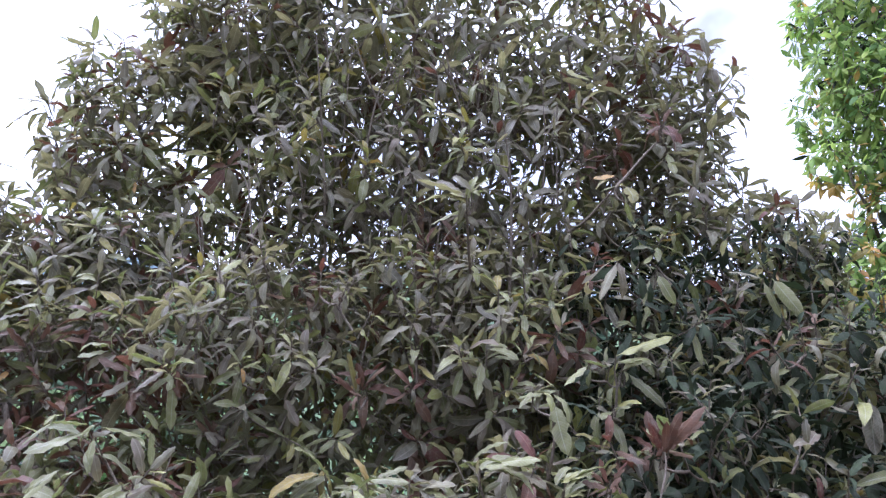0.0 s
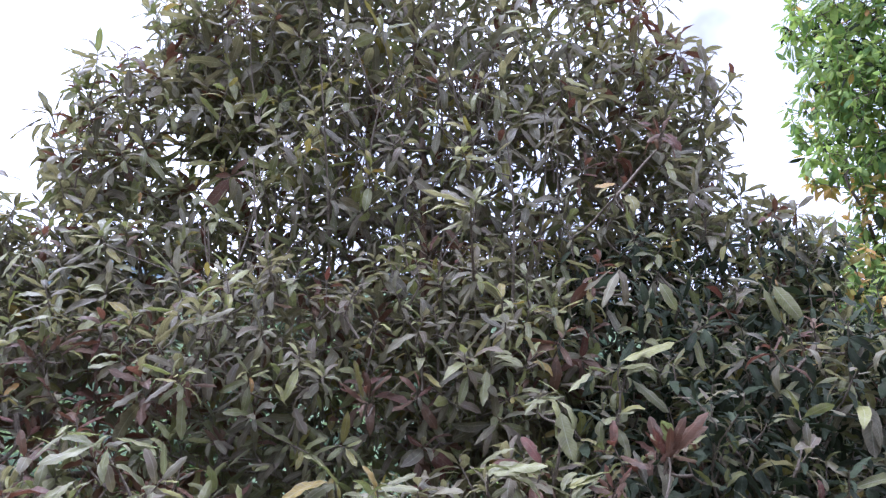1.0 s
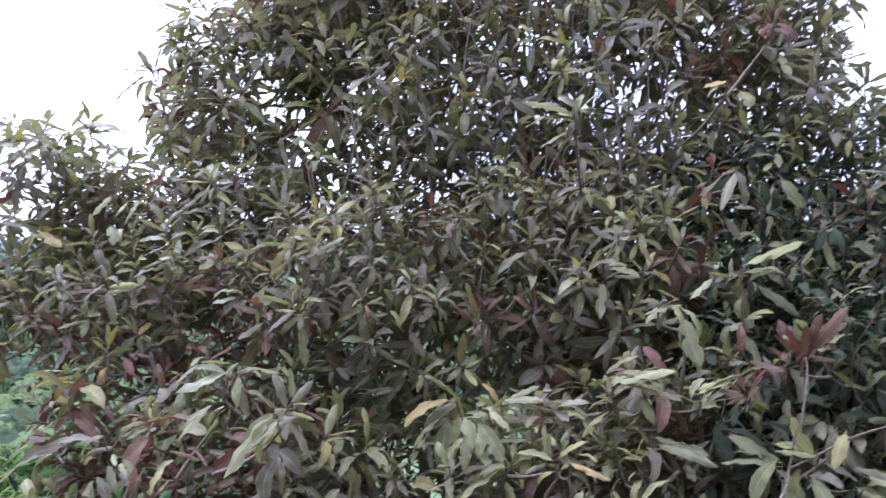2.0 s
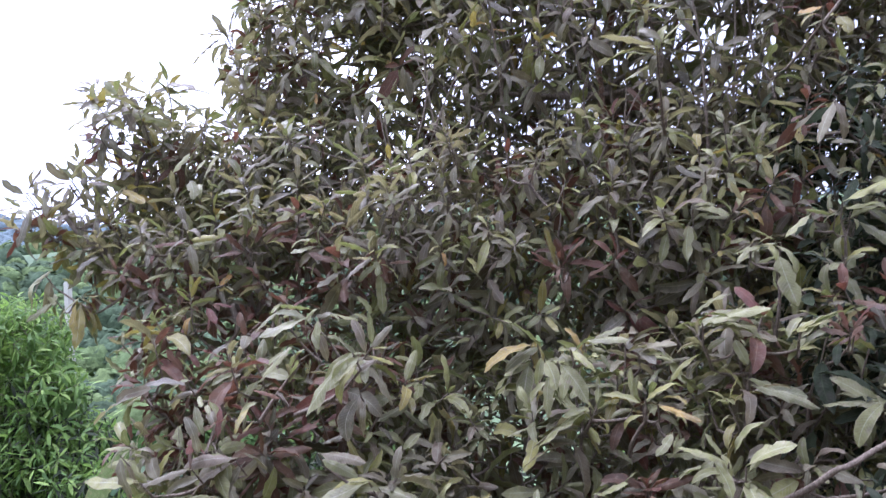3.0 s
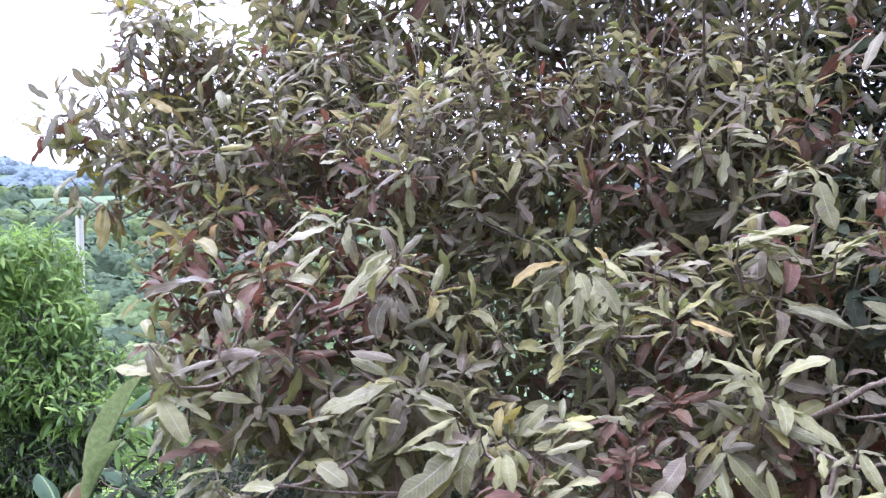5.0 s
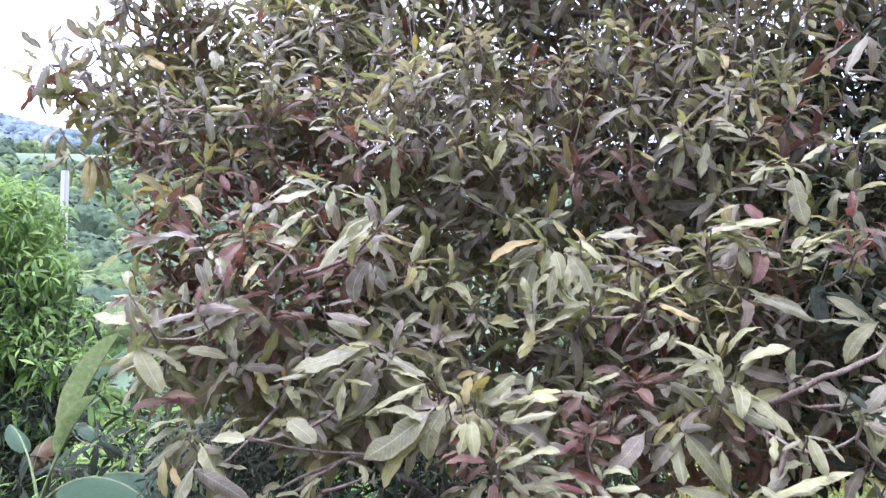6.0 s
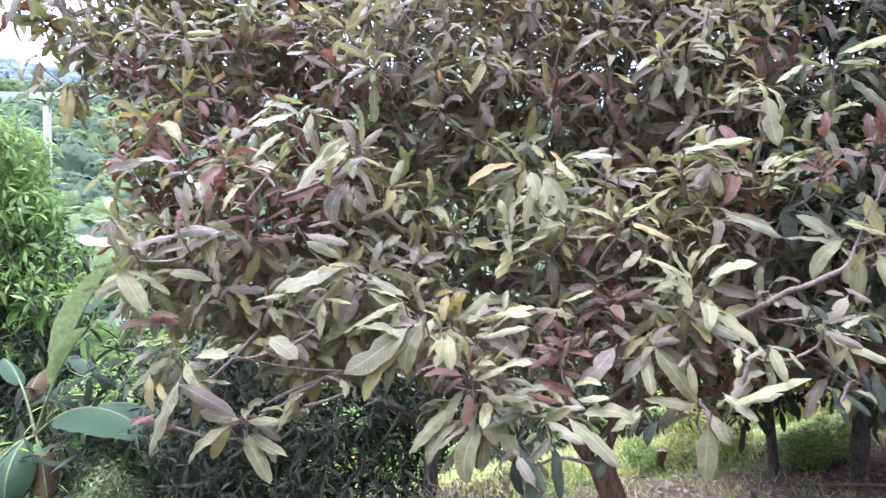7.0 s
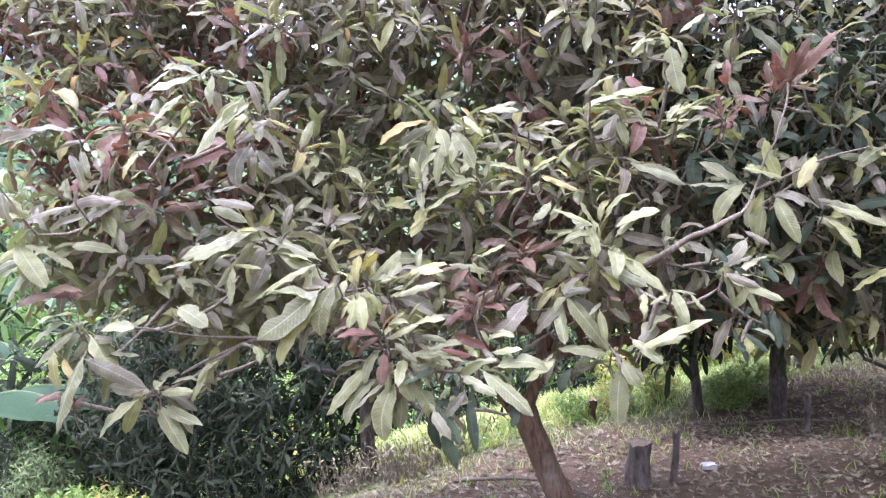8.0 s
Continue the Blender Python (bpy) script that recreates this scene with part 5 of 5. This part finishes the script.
    tagged(new("hillside_woods", me), "distant woods and bushes covering the hillsides, far ridge coloured bluish for haze", "woods", kind="stuff")


def wood_material(name, a, b):
    m = Nodes(name)
    geo = m.add("NewGeometry")
    color = m.mix(geo.outputs["Random Per Island"], a, b)
    color = m.mix(m.math("MULTIPLY", m.noise(0.05, 3.0, 0.6, geo.outputs["Position"]), 0.4), color, b)
    leafy = m.noise(1.6, 6.0, 0.7, geo.outputs["Position"])
    color = m.mix(m.ramp(leafy, [(0.4, (0.6, 0.6, 0.6)), (0.58, (0, 0, 0))]), color, tuple(c * 0.45 for c in a))
    return m.finish(m.principled(color, 0.95, m.bump(leafy, 1.0, 0.3), 0.05))


WOOD_DARK = wood_material("wood_dark", (0.055, 0.085, 0.05), (0.075, 0.11, 0.06))
WOOD_LIGHT = wood_material("wood_light", (0.08, 0.122, 0.05), (0.12, 0.165, 0.065))
# distance haze is put into the base colour of the ridge woods
WOOD_HAZED = wood_material("wood_hazed", (0.12, 0.165, 0.175), (0.155, 0.20, 0.21))
SCRUB_DARK = wood_material("scrub_dark", (0.024, 0.05, 0.012), (0.042, 0.078, 0.02))
SCRUB_LIGHT = wood_material("scrub_light", (0.04, 0.075, 0.016), (0.075, 0.12, 0.028))
make_woods()


# ---- things on the ground ----
LITTER = leaf_material("dry_leaf", [(0.0, (0.036, 0.024, 0.014)), (0.45, (0.085, 0.057, 0.032)), (0.8, (0.165, 0.112, 0.062)), (1.0, (0.36, 0.28, 0.175))], (0.3, 0.2, 0.1), 0.1, 0.6)
GRASS = leaf_material("grass_blade", [(0.0, (0.34, 0.38, 0.08)), (0.6, (0.52, 0.56, 0.16)), (1.0, (0.64, 0.66, 0.24))], (0.4, 0.45, 0.08), 0.3, 0.5)


def bank_of(x, y):
    return max((x + 0.95) * -0.83 + (y - 4.3) * 0.56, 0.74 * (y - 5.05 - 0.9 * x))


def make_litter():
    rng = np.random.RandomState(91)
    fol = Foliage([leaf_shape(400 + k, 3, 0.34, rng.uniform(-0.9, 0.9), 0.5, 0.05) for k in range(6)], [LITTER])
    for _ in range(46000):
        x, y = rng.uniform(-1.4, 5.0), rng.uniform(3.0, 9.5)
        if bank_of(x, y) > rng.uniform(-0.3, 0.9):
            continue
        az, up = rng.uniform(0, 6.28), np.array([rng.normal(0, 0.35), rng.normal(0, 0.35), 1.0])
        d = np.array([math.cos(az), math.sin(az), rng.normal(0, 0.15)])
        up -= d * np.dot(up, d) / np.dot(d, d)
        up /= np.linalg.norm(up)
        ln = 0.012 + 0.06 * rng.uniform() ** 1.6
        fol.rows.append((rng.randint(6), np.column_stack([d * ln, np.cross(up, d) * ln, up * ln, (x, y, float(land(x, y)) + rng.uniform(0.004, 0.025))]), 0))
    for _ in range(5000):
        # thinly scattered where the walk goes
        x, y, az = rng.uniform(-2.5, 5.0), rng.uniform(-2.0, 3.0), rng.uniform(0, 6.28)
        ln = rng.uniform(0.015, 0.08)
        fol.rows.append((rng.randint(6), np.array([[math.cos(az) * ln, -math.sin(az) * ln, 0, x], [math.sin(az) * ln, math.cos(az) * ln, 0, y], [0, 0, ln, float(land(x, y)) + 0.01]]), 0))
    tagged(new("leaf_litter", fol.mesh("leaf_litter")), "curled dry brown mango leaves littering the soil", "leaf litter", kind="stuff")


def make_grass():
    rng = np.random.RandomState(92)
    fol = Foliage([leaf_shape(500 + k, 4, 0.07, 0.9, 0.2, 0.0, 0.02, 0.3, 2) for k in range(5)], [GRASS, LEAF_FRESH, LEAF_BRIGHT])
    for _ in range(9500):
        x, y = rng.uniform(-7.0, 6.5), rng.uniform(3.3, 12.5)
        s = bank_of(x, y)
        if y < 5.6 + 0.8 * noise.noise(Vector((x, y, 0))) and x < -1.0:
            continue
        weedy = noise.noise(Vector((x * 1.3, y * 1.3, 4.0))) > 0.12 or y < 3.9 or s > -1.0
        if s < rng.uniform(-0.9, 0.6) and not (rng.uniform() < (0.4 if weedy else 0.05)):
            continue
        z = float(land(x, y))
        tone = (0 if rng.uniform() < 0.85 else 1) if s > -0.4 else 2
        for k in range(7):
            az = rng.uniform(0, 6.28)
            d = np.array([math.cos(az) * 0.5, math.sin(az) * 0.5, 1.0]) + rng.normal(0, 0.15, 3)
            d /= np.linalg.norm(d)
            up = np.array([-math.cos(az), -math.sin(az), 0.5])
            up -= d * np.dot(up, d)
            up /= np.linalg.norm(up)
            ln = rng.uniform(0.07, 0.24) * ((1.0 if x < 0.1 else 0.55) if s > 0.2 else 0.4)
            fol.rows.append((rng.randint(5), np.column_stack([d * ln, np.cross(up, d) * ln, up * ln, (x + rng.normal(0, 0.03), y + rng.normal(0, 0.03), z - 0.01)]), tone))
    tagged(new("grass", fol.mesh("grass")), "tufts of yellow-green grass on the sunny bank", "grass", kind="stuff")


make_litter()
make_grass()


def make_stump(x, y, r, tall, label, seed):
    z = float(land(x, y))
    n = 8
    rad = r * (1 + 0.5 * np.exp(-np.linspace(0, 4, n)))
    v, q = tube(bend((0, 0, -0.08), (0.01, 0, tall), n, 0, 0.008, seed), rad, 14, seed, 0.12)
    v[-14:, 2] += np.random.RandomState(seed).uniform(-0.012, 0.012, 14) + 0.18 * v[-14:, 0]
    thing = tagged(new("tree_stump", mesh_of("tree_stump", v, q, None, [BARK if "reddish" in label else STUMP])), label, "tree stump")
    thing.location = (x, y, z)
    k = np.arange(7)
    top = v[-14:]
    mid = top.mean(0) - (0, 0, 0.01)
    ring = np.concatenate([top * 0.97 + mid * 0.03, [mid]])
    part("cut_face", mesh_of("cut_face", ring, np.stack([(2 * k) % 14, (2 * k + 1) % 14, (2 * k + 2) % 14, np.full(7, 14)], -1), None, [CUT]), thing, "weathered sawn wood")


STUMP = bark_material("stump_bark", (0.045, 0.036, 0.029), (0.16, 0.13, 0.105), 18.0)
CUT = bark_material("cut_wood", (0.16, 0.11, 0.07), (0.30, 0.23, 0.16), 40.0)
make_stump(0.45, 4.21, 0.062, 0.25, "short weathered tree stump in leaf litter", 5)
make_stump(0.64, 4.22, 0.018, 0.30, "thin broken grey stem standing in litter", 6)
make_stump(0.26, 6.0, 0.04, 0.17, "reddish-brown stub of a felled sapling", 7)
make_stump(1.62, 5.2, 0.02, 0.25, "thin dead stick standing in litter", 8)


def make_scrap():
    """A torn white packet lying in the litter."""
    x, y = 0.86, 4.38
    bm = bmesh.new()
    bmesh.ops.create_cube(bm, size=1.0)
    bmesh.ops.scale(bm, vec=(0.085, 0.05, 0.026), verts=bm.verts)
    bmesh.ops.subdivide_edges(bm, edges=bm.edges, cuts=3, use_grid_fill=True)
    for v in bm.verts:
        v.co += noise.noise_vector(v.co * 30) * 0.008
    me = bpy.data.meshes.new("plastic_scrap")
    bm.to_mesh(me)
    bm.free()
    m = Nodes("white_plastic")
    me.materials.append(m.finish(m.principled(m.mix(m.noise(40.0), (0.34, 0.32, 0.28), (0.50, 0.48, 0.43)), 0.45)))
    ob = tagged(new("plastic_scrap", me), "crumpled white plastic scrap on the leaf litter", "litter")
    ob.matrix_basis = pose(x, y, float(land(x, y)) + 0.02, 0, 0, 12)


make_scrap()


def make_post(x, y, top, label):
    """A square concrete post with a worn top, standing behind the trees."""
    z = float(land(x, y))
    bm = bmesh.new()
    bmesh.ops.create_cube(bm, size=1.0)
    bmesh.ops.scale(bm, vec=(0.09, 0.09, top - z + 0.3), verts=bm.verts)
    bmesh.ops.translate(bm, vec=(0, 0, (top - z + 0.3) / 2 - 0.3), verts=bm.verts)
    bmesh.ops.bevel(bm, geom=list(bm.edges), offset=0.012, segments=2, affect="EDGES")
    me = bpy.data.meshes.new("concrete_post")
    bm.to_mesh(me)
    bm.free()
    m = Nodes("concrete")
    grain = m.noise(30.0, 5.0)
    me.materials.append(m.finish(m.principled(m.mix(grain, (0.42, 0.42, 0.36), (0.58, 0.57, 0.50)), 0.9, m.bump(grain, 0.3, 0.01))))
    tagged(new("concrete_post", me), label, "post").location = (x, y, z)


make_post(-8.25, 9.6, 2.95, "pale concrete post standing behind the green tree")


def make_stick(label, a, b, sag, r, seed):
    v, q = tube(bend(a, b, 12, sag, 0.04, seed), np.linspace(r, r * 0.5, 12), 7, seed, 0.1)
    tagged(new("fallen_branch", mesh_of("fallen_branch", v, q, None, [TWIG])), label, "branch", "fallen branches")


def on(x, y, up=0.012):
    return (x, y, float(land(x, y)) + up)


make_stick("bare curved branch lying on the soil", on(2.4, 6.4, 0.25), on(3.3, 6.2), 0.02, 0.018, 1)
make_stick("thin dry branch lying in litter", on(1.2, 5.6), on(1.9, 5.4), 0.03, 0.012, 2)
make_stick("thin dry branch lying in litter", on(1.9, 4.9), on(2.8, 5.2), 0.03, 0.014, 3)
make_stick("thin dry branch lying in litter", on(-0.6, 4.3), on(0.2, 4.0), 0.02, 0.012, 4)


# ---- weeds ----
for k, (x, y, sc) in enumerate(((-3.9, 5.0, 0.30), (-3.5, 4.7, 0.26), (-4.4, 5.4, 0.34), (-4.3, 5.9, 0.26), (-2.9, 4.8, 0.2), (1.78, 4.05, 0.12), (1.92, 4.2, 0.13), (-4.9, 5.2, 0.34), (-3.1, 4.75, 0.3), (-3.45, 5.1, 0.42), (-3.85, 5.35, 0.44), (0.45, 6.3, 0.26), (0.85, 6.75, 0.3), (1.3, 6.15, 0.16), (1.5, 6.35, 0.18), (2.0, 7.4, 0.22), (0.1, 5.9, 0.14))):
    again(shrub_c if (k % 2 and k < 8) or k in (13, 14, 16) else shrub_a, x, y, 50 * k, sc)


def make_dry_weeds(x, y, seed):
    """A tuft of dead stalks with a few withered leaves."""
    rng = np.random.RandomState(seed)
    stalks, fol = [], Foliage(NARROW_SHAPES, [LITTER])
    for _ in range(34):
        a = np.array([rng.normal(0, 0.07), rng.normal(0, 0.06), -0.02])
        b = a + np.array([rng.normal(0, 0.08), rng.normal(0, 0.08), rng.uniform(0.10, 0.32)])
        line = bend(a, b, 6, 0.0, 0.02, rng.randint(9999))
        stalks.append(tube(line, np.linspace(0.0028, 0.0012, 6), 4))
        for j in (2, 4, 5):
            fol.rosette(line[j], b - a, rng, 2, 0.07, 0, (50, 140), 0.9, 0.02)
    thing = tagged(new("dry_weeds", mesh_of("dry_weeds", *joined(stalks), None, [TWIG])), "dead brown weed stalks at the foot of the bank", "weeds", "dry weeds")
    thing.location = (x, y, float(land(x, y)))
    part("foliage", fol.mesh("foliage"), thing, "withered brown leaves", "stuff")


for k, (x, y) in enumerate(((-1.02, 4.72), (-1.22, 4.85), (-0.85, 4.9), (-1.38, 4.62), (-0.66, 5.0), (-0.95, 4.5), (2.05, 5.0))):
    make_dry_weeds(x, y, 60 + k)
